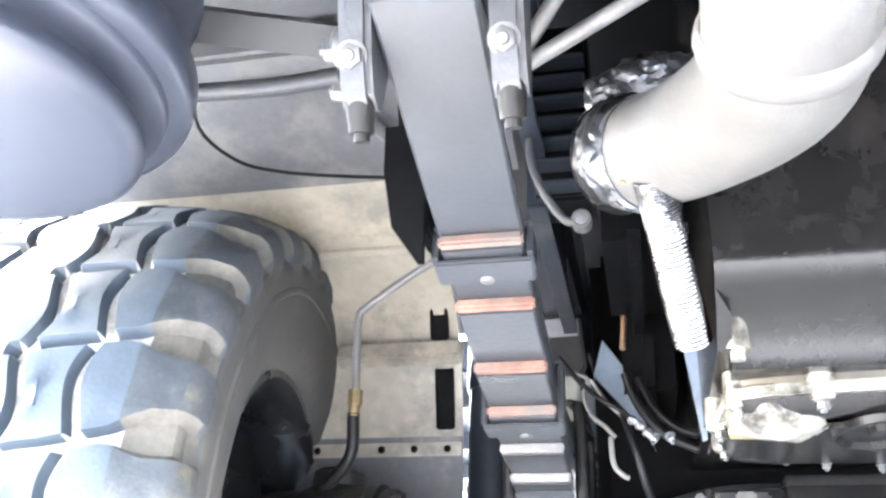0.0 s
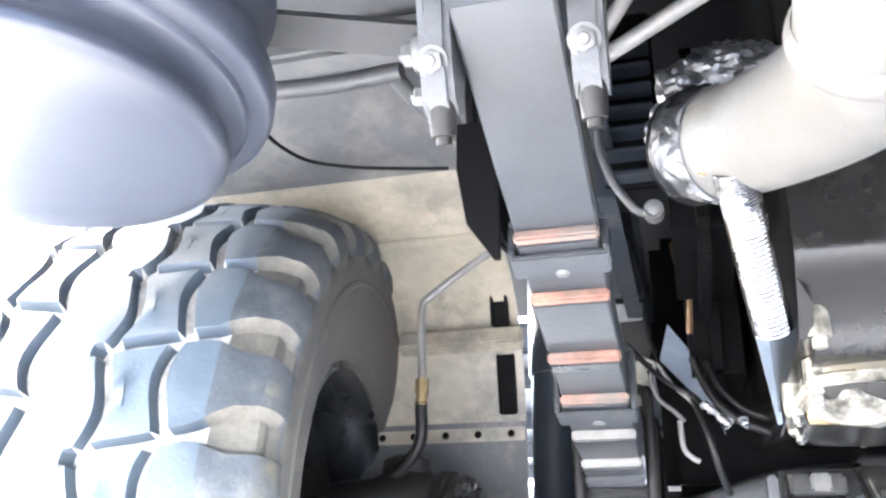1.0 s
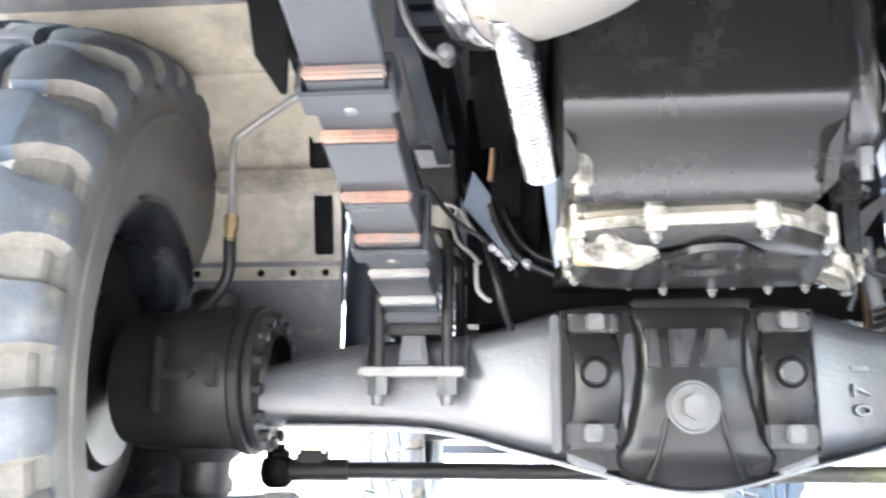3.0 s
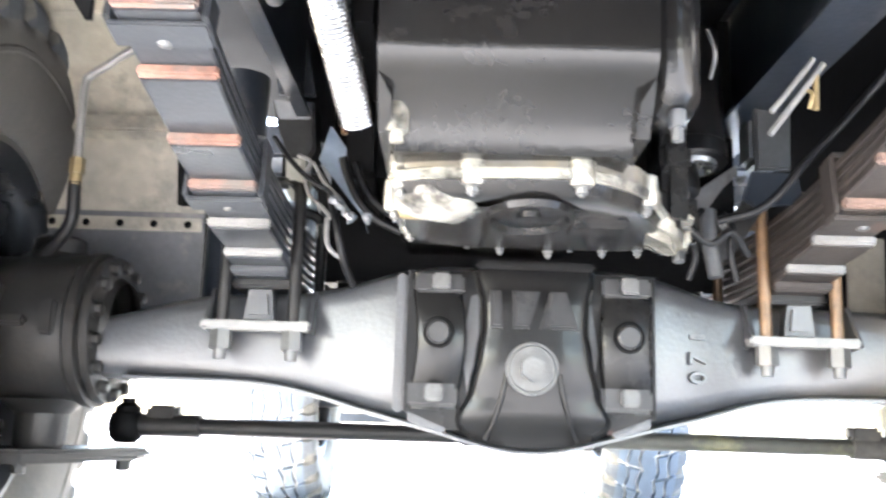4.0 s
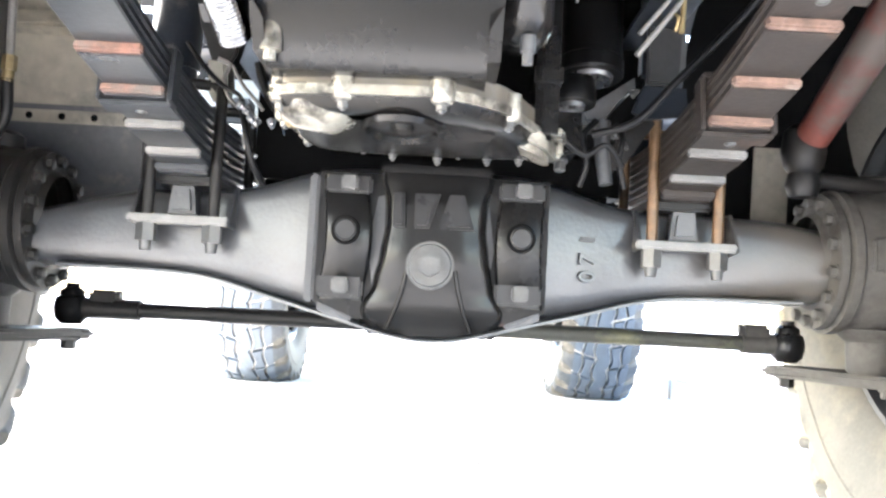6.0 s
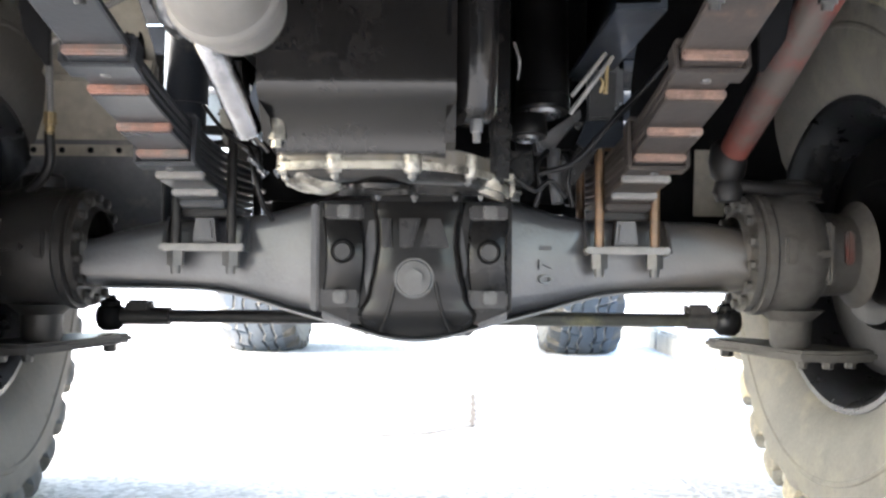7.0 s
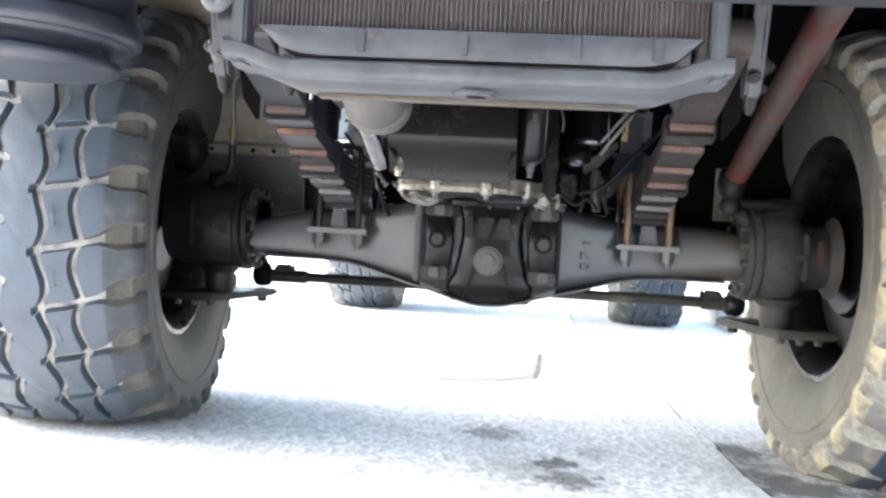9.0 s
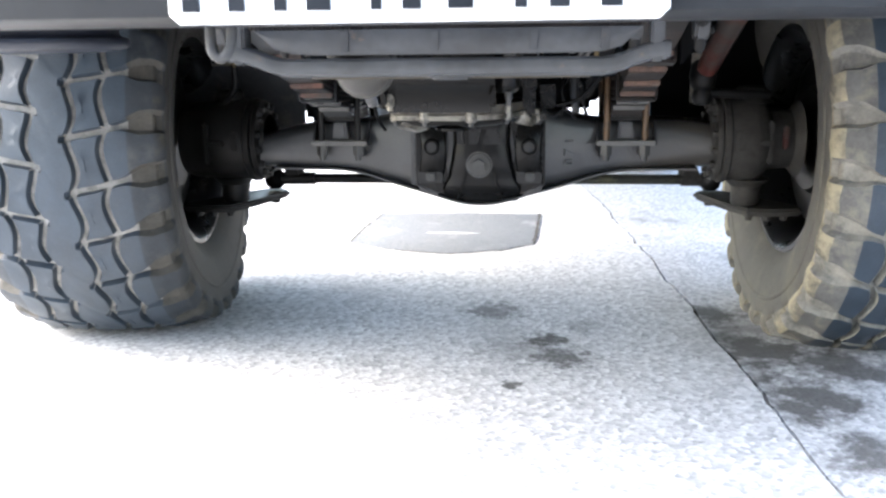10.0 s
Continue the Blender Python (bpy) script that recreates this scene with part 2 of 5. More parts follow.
def bolt(bm, c, axis, r=0.011, h=0.01, stud=0.0, washer=True):
    """A hexagon head at c that stands along axis, with a washer and perhaps a stud beyond it."""
    c, axis = Vector(c), Vector(axis).normalized()
    if washer:
        rod(bm, c, c + axis * h * 0.25, r * 1.45, n=14)
    rod(bm, c + axis * h * 0.25, c + axis * h, r * 1.1, n=6)
    rod(bm, c + axis * h, c + axis * h * 1.12, r * 1.1, r * 0.8, n=6)
    if stud:
        rod(bm, c + axis * h, c + axis * (h + stud), r * 0.6, r * 0.5, n=10)


def smooth_path(pts, per=6):
    pts = [Vector(p) for p in pts]
    if len(pts) < 3:
        return pts
    out = []
    ext = [pts[0] * 2 - pts[1]] + pts + [pts[-1] * 2 - pts[-2]]
    for i in range(1, len(ext) - 2):
        a, b, c, d = ext[i - 1:i + 3]
        for k in range(per):
            t = k / per
            out.append(0.5 * (2 * b + (c - a) * t + (2 * a - 5 * b + 4 * c - d) * t * t + (3 * b - a - 3 * c + d) * t ** 3))
    return out + [pts[-1]]


def tube(bm, pts, r, n=12, per=6, ripple=0.0, pitch=2):
    """A pipe along a smoothed path; r may be a number or a pair for its two ends. ripple: corrugation."""
    path = smooth_path(pts, per)
    rings, prev = [], None
    for i, p in enumerate(path):
        d = (path[min(i + 1, len(path) - 1)] - path[max(i - 1, 0)]).normalized()
        side = prev - d * prev.dot(d) if prev else d.orthogonal()
        side.normalize()
        prev = side
        up = d.cross(side)
        k = i / (len(path) - 1)
        rr = r if isinstance(r, (int, float)) else r[0] + (r[1] - r[0]) * k
        rr *= 1 + (ripple if (i // pitch) % 2 else 0)
        rings.append([bm.verts.new(p + (side * math.cos(2 * math.pi * j / n) + up * math.sin(2 * math.pi * j / n)) * rr) for j in range(n)])
    for a, b in zip(rings, rings[1:]):
        for j in range(n):
            bm.faces.new((a[j], a[(j + 1) % n], b[(j + 1) % n], b[j]))
    bm.faces.new(rings[0][::-1])
    bm.faces.new(rings[-1])


def lathe(bm, prof, m, n=40, closed=False):
    """Turns a profile of (radius, height) about the z axis of m."""
    rings = []
    for r, h in prof:
        if r < 1e-5:
            rings.append([bm.verts.new(m @ Vector((0, 0, h)))])
        else:
            rings.append([bm.verts.new(m @ Vector((r * math.cos(2 * math.pi * j / n), r * math.sin(2 * math.pi * j / n), h))) for j in range(n)])
    pairs = list(zip(rings, rings[1:])) + ([(rings[-1], rings[0])] if closed else [])
    for a, b in pairs:
        for j in range(n):
            k = (j + 1) % n
            if len(a) == 1 and len(b) > 1:
                bm.faces.new((a[0], b[j], b[k]))
            elif len(b) == 1 and len(a) > 1:
                bm.faces.new((a[j], a[k], b[0]))
            elif len(a) > 1:
                bm.faces.new((a[j], a[k], b[k], b[j]))


def prism(bm, outline, to_world, depth, bev=0.003, mi=0):
    """A plate: an outline of (u, v) pairs, thickened by depth; to_world(u, v, w) gives the place."""
    a = [bm.verts.new(to_world(u, v, 0)) for u, v in outline]
    b = [bm.verts.new(to_world(u, v, depth)) for u, v in outline]
    n = len(a)
    fs = [bm.faces.new(a), bm.faces.new(b[::-1])]
    for i in range(n):
        fs.append(bm.faces.new((a[i], b[i], b[(i + 1) % n], a[(i + 1) % n])))
    for f in fs:
        f.material_index = mi
    if bev:
        es = list({e for f in fs[:2] for e in f.edges})
        bmesh.ops.bevel(bm, geom=es, offset=bev, segments=2, affect="EDGES", material=mi)


def loft(bm, rings, cap=True):
    vs = [[bm.verts.new(p) for p in ring] for ring in rings]
    n = len(vs[0])
    for a, b in zip(vs, vs[1:]):
        for j in range(n):
            bm.faces.new((a[j], a[(j + 1) % n], b[(j + 1) % n], b[j]))
    if cap:
        bm.faces.new(vs[0])
        bm.faces.new(vs[-1][::-1])


def lerp_table(table, x):
    for (x0, *a), (x1, *b) in zip(table, table[1:]):
        if x <= x1:
            k = max(0, (x - x0) / (x1 - x0))
            k = k * k * (3 - 2 * k)
            return [p + (q - p) * k for p, q in zip(a, b)]
    return table[-1][1:]


def empty(name, parent=None, label="", category="", m=None):
    ob = new(name)
    ob.parent = parent
    if m is not None:
        ob.matrix_basis = m
    tagged(ob, label, category)
    return ob


B = bmesh.new

# ---- ground ----
def ground_material(name, base, grain, stain, light, stains=()):
    m = bpy.data.materials.new(name)
    m.use_nodes = True
    n, ln = m.node_tree.nodes, m.node_tree.links
    bs = n["Principled BSDF"]
    tc = n.new("ShaderNodeTexCoord")
    vor = n.new("ShaderNodeTexVoronoi")
    vor.inputs["Scale"].default_value = grain
    ln.new(tc.outputs["Object"], vor.inputs["Vector"])
    speck = n.new("ShaderNodeValToRGB")
    speck.color_ramp.elements[0].position, speck.color_ramp.elements[1].position = 0.1, 0.9
    speck.color_ramp.elements[0].color = (*[c * 0.60 for c in base], 1)
    speck.color_ramp.elements[1].color = (*[min(1, c * 1.22) for c in base], 1)
    ln.new(vor.outputs["Color"], speck.inputs[0])
    big = n.new("ShaderNodeTexNoise")
    big.inputs["Scale"].default_value, big.inputs["Detail"].default_value, big.inputs["Roughness"].default_value = 2.2, 8, 0.65
    ln.new(tc.outputs["Object"], big.inputs["Vector"])
    r2 = n.new("ShaderNodeMapRange")
    r2.inputs[1].default_value, r2.inputs[2].default_value = 0.55, 0.72
    ln.new(big.outputs[0], r2.inputs[0])
    mix = n.new("ShaderNodeMix")
    mix.data_type = "RGBA"
    ln.new(r2.outputs[0], mix.inputs["Factor"])
    ln.new(speck.outputs[0], mix.inputs[6])
    mix.inputs[7].default_value = (*stain, 1)
    r3 = n.new("ShaderNodeMapRange")
    r3.inputs[1].default_value, r3.inputs[2].default_value, r3.inputs[3].default_value, r3.inputs[4].default_value = 0.28, 0.42, light, 0.0
    ln.new(big.outputs[0], r3.inputs[0])
    mix2 = n.new("ShaderNodeMix")
    mix2.data_type = "RGBA"
    ln.new(r3.outputs[0], mix2.inputs["Factor"])
    ln.new(mix.outputs[2], mix2.inputs[6])
    mix2.inputs[7].default_value = (0.55, 0.54, 0.52, 1)
    colour = mix2.outputs[2]
    for (sx, sy, sr, sc, amount) in stains:
        sep = n.new("ShaderNodeVectorMath")
        sep.operation = "DISTANCE"
        sep.inputs[1].default_value = (sx, sy, 0)
        ln.new(tc.outputs["Object"], sep.inputs[0])
        sn = n.new("ShaderNodeTexNoise")
        sn.inputs["Scale"].default_value, sn.inputs["Detail"].default_value, sn.inputs["Roughness"].default_value = sc, 6, 0.7
        ln.new(tc.outputs["Object"], sn.inputs["Vector"])
        fall = n.new("ShaderNodeMapRange")
        fall.inputs[1].default_value, fall.inputs[2].default_value, fall.inputs[3].default_value, fall.inputs[4].default_value = 0.0, sr, 0.30, -0.35
        fall.clamp = False
        ln.new(sep.outputs["Value"], fall.inputs[0])
        add = n.new("ShaderNodeMath")
        ln.new(fall.outputs[0], add.inputs[0])
        ln.new(sn.outputs[0], add.inputs[1])
        sm = n.new("ShaderNodeMapRange")
        sm.inputs[1].default_value, sm.inputs[2].default_value, sm.inputs[4].default_value = 0.52, 0.68, amount
        ln.new(add.outputs[0], sm.inputs[0])
        mx = n.new("ShaderNodeMix")
        mx.data_type = "RGBA"
        ln.new(sm.outputs[0], mx.inputs["Factor"])
        ln.new(colour, mx.inputs[6])
        mx.inputs[7].default_value = (0.07, 0.066, 0.06, 1)
        colour = mx.outputs[2]
    ln.new(colour, bs.inputs["Base Color"])
    bs.inputs["Roughness"].default_value = 0.85
    bp = n.new("ShaderNodeBump")
    bp.inputs["Strength"].default_value, bp.inputs["Distance"].default_value = 0.5, 0.003
    ln.new(vor.outputs["Distance"], bp.inputs["Height"])
    ln.new(bp.outputs[0], bs.inputs["Normal"])
    return m


M_ROAD = ground_material("exposed_aggregate", (0.55, 0.545, 0.53), 82, (0.36, 0.355, 0.34), 0.35, [(0.179, -0.221, 0.15, 34, 0.95), (0.215, -0.345, 0.20, 30, 0.85), (0.094, -0.54, 0.07, 40, 0.95), (0.03, 0.03, 0.24, 26, 0.7), (0.10, -0.30, 0.30, 40, 0.35), (0.27, -0.10, 0.16, 20, 0.35), (-0.25, -0.42, 0.10, 30, 0.3)])
M_STRIP = ground_material("old_asphalt", (0.50, 0.495, 0.485), 95, (0.20, 0.197, 0.19), 0.9, [(0.64, 0.05, 0.26, 11, 0.9), (0.68, -0.26, 0.40, 10, 0.92), (0.73, -0.55, 0.36, 11, 0.9), (0.88, -0.36, 0.32, 9, 0.85), (0.80, -0.88, 0.34, 10, 0.85), (0.98, -0.10, 0.34, 8, 0.7)])
M_PATCHING = ground_material("smooth_patch", (0.155, 0.166, 0.178), 320, (0.40, 0.40, 0.40), 0.3)


def crack_x(y):
    """Where the joint between the road and the old strip runs."""
    return 0.60 - 0.062 * y - 0.012 * y * y * (1 if y > 0 else -0.3) + 0.016 * noise.noise((y * 3.1, 0.3, 0)) + 0.010 * noise.noise((y * 14, 2, 0))


bm = B()
ys = [-400, -60, -20, -8] + [-5 + 0.05 * i for i in range(201)] + [8, 20, 60, 400]
def joint(y):
    return crack_x(max(-3.0, min(2.5, y)))
left = [[bm.verts.new((x, y, 0.0)) for x in (-400, -60, -15, -5)] + [bm.verts.new((joint(y) - 0.005 + 0.006 * noise.noise((y * 31, 4, 0)), y, 0.0)), bm.verts.new((joint(y) - 0.003, y, -0.012))] for y in ys]
for a, b in zip(left, left[1:]):
    for j in range(len(a) - 1):
        bm.faces.new((a[j], a[j + 1], b[j + 1], b[j]))
ground = part("ground", bm, M_ROAD, None)
tagged(ground, "pale grey exposed-aggregate concrete roadway", "ground", kind="structure")
bm = B()
right = [[bm.verts.new((joint(y) + 0.002, y, -0.012)), bm.verts.new((joint(y) + 0.004 + 0.006 * noise.noise((y * 23, 7, 0)), y, -0.003))]
         + [bm.verts.new((x, y, -0.003)) for x in (3, 8, 60, 400)] for y in ys]
for a, b in zip(right, right[1:]):
    for j in range(len(a) - 1):
        bm.faces.new((a[j], a[j + 1], b[j + 1], b[j]))
tagged(part("pavement", bm, M_STRIP, None), "worn dark asphalt strip with stains beside the roadway", "asphalt strip", kind="structure")

# smooth patch in the roadway, with a cracked edge
random.seed(3)
edge = [(-0.57, 0.90), (-0.565, 1.20), (-0.54, 1.515), (-0.20, 1.53), (0.161, 1.517), (0.152, 1.20), (0.139, 0.914), (0.02, 0.80), (-0.178, 0.728), (-0.40, 0.79)]
fine_edge = []
for i, (a, b) in enumerate(edge):
    c, d = edge[(i + 1) % len(edge)]
    for k in range(8):
        t = k / 8
        fine_edge.append((a + (c - a) * t + random.uniform(-0.006, 0.006), b + (d - b) * t + random.uniform(-0.006, 0.006)))
bm = B()
vs = [bm.verts.new((x, y, 0.003)) for x, y in fine_edge]
bm.faces.new(vs)
low = [bm.verts.new((x * 1.004 - 0.0008, y * 1.003 - 0.003, 0.0002)) for x, y in fine_edge]
for i in range(len(vs)):
    j = (i + 1) % len(vs)
    bm.faces.new((vs[i], low[i], low[j], vs[j]))
tagged(part("road_patch", bm, M_PATCHING, None), "smooth grey repair patch in the roadway", "road patch", kind="structure")
M_CRACK = mat("crack_dirt", (0.06, 0.055, 0.05), 0.95, 0, 0.3, 20, 0.3, 90)
for pts, w in (([(0.161, 1.53), (0.152, 1.20), (0.139, 0.90)], 0.013), ([(-0.57, 0.89), (-0.565, 1.20), (-0.54, 1.52)], 0.010), ([(-0.42, 0.78), (-0.178, 0.722), (0.02, 0.79), (0.139, 0.905)], 0.006)):
    bm = B()
    path = smooth_path([(x, y, 0) for x, y in pts], 14)
    l, r = [], []
    for k, p in enumerate(path):
        d = (path[min(k + 1, len(path) - 1)] - path[max(k - 1, 0)]).normalized()
        q = Vector((-d.y, d.x, 0)) * w * random.uniform(0.25, 0.7)
        off = Vector((random.uniform(-0.003, 0.003), random.uniform(-0.003, 0.003), 0.0042))
        l.append(bm.verts.new(p + q + off))
        r.append(bm.verts.new(p - q + off))
    for k in range(len(path) - 1):
        bm.faces.new((l[k], l[k + 1], r[k + 1], r[k]))
    tagged(part("crack", bm, M_CRACK, None), "dirt-filled crack at the edge of the patch", "crack", kind="structure")

# white streaks on and beside the patch
M_STREAK = mat("white_streak", (0.78, 0.78, 0.76), 0.8, 0, 0.2, 30, 0.1, 90)
for x0, x1, y, z in ((-0.294, -0.082, 1.086, 0.0036), (0.118, 0.254, 0.839, 0.0006)):
    bm = B()
    up, dn = [], []
    for k in range(13):
        x = x0 + (x1 - x0) * k / 12
        w = 0.006 * math.sin(math.pi * (k + 0.5) / 13) + random.uniform(0, 0.003)
        up.append(bm.verts.new((x, y + w, z)))
        dn.append(bm.verts.new((x, y - w, z)))
    for k in range(12):
        bm.faces.new((dn[k], dn[k + 1], up[k + 1], up[k]))
    tagged(part("scuff", bm, M_STREAK, None), "thin white streak on the roadway", "scuff", kind="structure")

# kerb of pale stones along the strip
M_BLUE = mat("blue_grey_sheet", (0.13, 0.155, 0.19), 0.3, 0.3, 0.2, 15, 0.1, 100)
# pale tone that imitates daylight showing behind the arch
M_PALEBLUE = mat("pale_daylight_blue", (0.34, 0.40, 0.46), 0.5, 0.0, 0.15, 8, 0.1, 90, dirt=(0.2, 0.2, 0.2), dirt_at=0.65)
M_KERB = mat("kerb_stone", (0.48, 0.46, 0.41), 0.85, 0, 0.2, 8, 0.4, 90, dirt=(0.28, 0.27, 0.23), dirt_at=0.6, per_object=0.08)
bm = B()
box(bm, (0, 0, 0.045), (0.16, 0.985, 0.13), 0.018)
kerb = empty("kerb", None, "row of pale weathered kerb stones along the asphalt strip", "kerb")
tagged(kerb, kind="structure")
stone = part("kerb_stone", bm, M_KERB, kerb)
stone.matrix_basis = pose(1.36, 1.8, 0, 0, 0, 1.5)
for k in range(1, 16):
    st = new("kerb_stone", stone.data)
    st.parent = kerb
    st.matrix_basis = pose(1.36 - 0.026 * k, 1.8 + k, random.uniform(-0.006, 0.006), 0, 0, 1.5)

# unseen wall, made up to cut the sky light on the pavement side
M_WALL = mat("blocker_wall_grey", (0.16, 0.155, 0.145), 0.9, 0, 0.2, 3, 0.3, 60, dirt=(0.10, 0.095, 0.09), dirt_at=0.6, dirt_scale=2)
bm = B()
box(bm, (7.5, 1.0, 1.5), (0.3, 16.0, 3.0), 0.02)
tagged(part("blocker_wall_east", bm, M_WALL, None), "unseen plain wall added to block light beside the pavement", "wall", kind="structure")
# another unseen wall, behind the camera, keeping light off the front faces
bm = B()
box(bm, (-0.4, -5.6, 2.0), (5.2, 0.3, 4.0), 0.02)
tagged(part("blocker_wall_south", bm, M_WALL, None), "unseen plain wall added behind the camera to block light", "wall", kind="structure")

# ---- the truck ----
truck = empty("truck", None, "dark grey heavy truck with knobbly off-road tyres, standing on the roadway", "truck")
AXLE_Z, WHEEL_X, REAR_Y = 0.494, 0.978, 3.22
TO_X = Matrix.Rotation(radians(90), 4, "Y")


# wheels
def tyre_mesh():
    """Off-road tyre about the x axis: plain middle rib with toothed edges, two rows of blocks a side between S-shaped grooves,
    slanted cross grooves that widen into valleys between chamfered shoulder lugs. The mesh runs along the grooves."""
    pitches = 27
    side = [(0.156, 0.272), (0.170, 0.277), (0.176, 0.284), (0.186, 0.288), (0.204, 0.306), (0.2165, 0.332), (0.2185, 0.336), (0.2245, 0.358), (0.2295, 0.386), (0.232, 0.408), (0.2345, 0.411), (0.2345, 0.417), (0.232, 0.420), (0.233, 0.436), (0.2325, 0.450)]
    lug = [(0.2318, 0.456), (0.2335, 0.464), (0.2350, 0.474), (0.2335, 0.485), (0.2300, 0.495), (0.2245, 0.503), (0.2180, 0.509), (0.2100, 0.5120), (0.1930, 0.5205), (0.1780, 0.5270), (0.1725, 0.5290)]
    # columns of the tread: place across, and whether it is a groove's floor
    half = [(0.1675, 0), (0.163, 0), (0.154, 0), (0.145, 0), (0.1355, 0), (0.1270, 0), (0.1225, 1), (0.1125, 1), (0.1085, 0), (0.098, 0), (0.083, 0), (0.068, 0), (0.0555, 0), (0.0505, 1), (0.0405, 1), (0.0365, 0), (0.026, 0), (0.013, 0)]
    crown = lambda x: 0.5475 - 0.52 * x * x - 6.0 * max(0, x - 0.11) ** 3
    cols = [(x, r, 0, "side") for x, r in side] + [(x, r, 0, "lug") for x, r in lug] + [(x, crown(x), g, "top") for x, g in half]
    cols = cols + [(0.0, crown(0), 0, "top")] + [(-x, r, g, k) for x, r, g, k in reversed(cols)]
    edge = 0.078
    rows = [-edge, -0.052, -0.02, 0.02, 0.052, edge, 0.12, 0.19, 0.27, 0.36, 0.45, 0.54, 0.63, 0.72, 0.80, 0.87]
    nr, nc = len(rows), len(cols)
    na = nr * pitches
    verts = np.zeros((na, nc, 3))
    deep = np.zeros((na, nc))
    for i in range(na):
        f, turn = rows[i % nr], i // nr
        for j, (x, r, g, kind) in enumerate(cols):
            ax, sg = abs(x), (1 if x > 0 else -1)
            t = min(1, max(0, (ax - 0.150) / 0.05))
            wide = (1 + 2.0 * t * t * (3 - 2 * t)) if kind != "side" else 3.0
            if abs(f) <= edge:
                ff = f * wide
            else:
                ff = edge * wide + (f - edge) * (1 - 2 * edge * wide) / (1 - 2 * edge)
            lean = 1.9 * min(ax, 0.17) + 1.3 * min(0.045, max(0, ax - 0.17))
            t = min(1, max(0, (x + 0.03) / 0.06))
            u = ff + turn - lean + 0.5 * t * t * (3 - 2 * t)
            # the S of the long grooves: quickly towards the middle, slowly back
            amp = 0.0165 * min(1, max(0, (0.166 - ax) / 0.035)) * min(1, max(0, ax - 0.012) / 0.025)
            k = (f % 1.0) ** 0.72
            wave = -amp * (math.sin(math.pi * k) ** 1.3 - 0.45) if ax > 0.08 else amp * (math.sin(math.pi * (f % 1.0) ** 1.35) ** 1.3 - 0.45)
            xx = x + sg * wave if kind == "top" else x
            d = 0.0
            if abs(f) < 0.06 and ((kind == "top" and ax > 0.030) or kind == "lug"):
                d = 1.0
            if g:
                d = max(d, 0.92)
            if kind == "lug":
                d *= min(1, max(0, (r - 0.452) / 0.035))
            deep[i, j] = d
            rough = 0.0012 * noise.noise((turn * 1.7 + f * 3, x * 40, 0.5))
            rr = r - 0.0175 * d + rough
            if kind == "lug":
                xx -= sg * 0.017 * d * min(1, max(0, (0.515 - r) / 0.03))
                if d == 0:
                    xx += sg * 0.004 * (1 - abs(f - 0.47) * 1.8) + rough
            an = 2 * math.pi * u / pitches
            verts[i, j] = (xx, rr * math.cos(an), rr * math.sin(an))
    # the loaded tyre: flat where it stands, bulging a little above that
    z = verts[:, :, 2]
    press = np.clip((-z - 0.28) / 0.2, 0, 1)
    rad = np.hypot(verts[:, :, 1], z)
    verts[:, :, 0] *= 1 + 0.06 * press * (rad < 0.51)
    verts[:, :, 2] = np.maximum(z, -AXLE_Z + 0.002)
    i = np.arange(na)[:, None]
    j = np.arange(nc - 1)[None, :]
    i2 = (i + 1) % na
    faces = np.stack([i * nc + j, i * nc + j + 1, i2 * nc + j + 1, i2 * nc + j], -1).reshape(-1, 4)
    me = bpy.data.meshes.new("tyre")
    me.from_pydata(verts.reshape(-1, 3).tolist(), [], faces.tolist())
    nxt = np.roll(deep, -1, 0)
    low = (deep[:, :-1] + deep[:, 1:] + nxt[:, :-1] + nxt[:, 1:]) / 4
    kinds = np.array([{"side": 0, "lug": 1, "top": 2}[c[3]] for c in cols])
    kj = np.broadcast_to(np.minimum(kinds[:-1], kinds[1:])[None, :], low.shape)
    mi = np.where(kj == 0, 3, np.where((kj == 1) & (low > 0.3), 5, np.where(low > 0.62, 1, np.where((low > 0.3) & (kj == 2), 4, np.where(kj == 1, 2, 0)))))
    chamfer = np.array([p[3] != "side" and q[3] != "side" and min(p[1], q[1]) > 0.5085 and max(abs(p[0]), abs(q[0])) > 0.169 for p, q in zip(cols, cols[1:])])[None, :]
    mi = np.where(chamfer & (mi == 2), 6, mi)
    me.polygons.foreach_set("material_index", mi.reshape(-1).astype(np.int32))
    for m in (M_RUBBER, M_GROOVE, M_MUD, M_SIDEWALL, M_RUBBER, M_LUG_GAP, M_CHAMFER):
        me.materials.append(m)
    me.polygons.foreach_set("use_smooth", np.ones(len(faces), dtype=bool))
    me.set_sharp_from_angle(angle=radians(32))
    return me


TYRE = tyre_mesh()
MUDDY_TYRE = TYRE.copy()
MUDDY_TYRE.materials[2] = M_MUDDY
MUDDY_TYRE.materials[3] = M_SIDE_MUDDY
MUDDY_TYRE.materials[6] = M_CHAMFER_MUDDY
MUDDY_TYRE.materials[1] = MUDDY_TYRE.materials[4] = MUDDY_TYRE.materials[5] = M_MUD_GROOVE


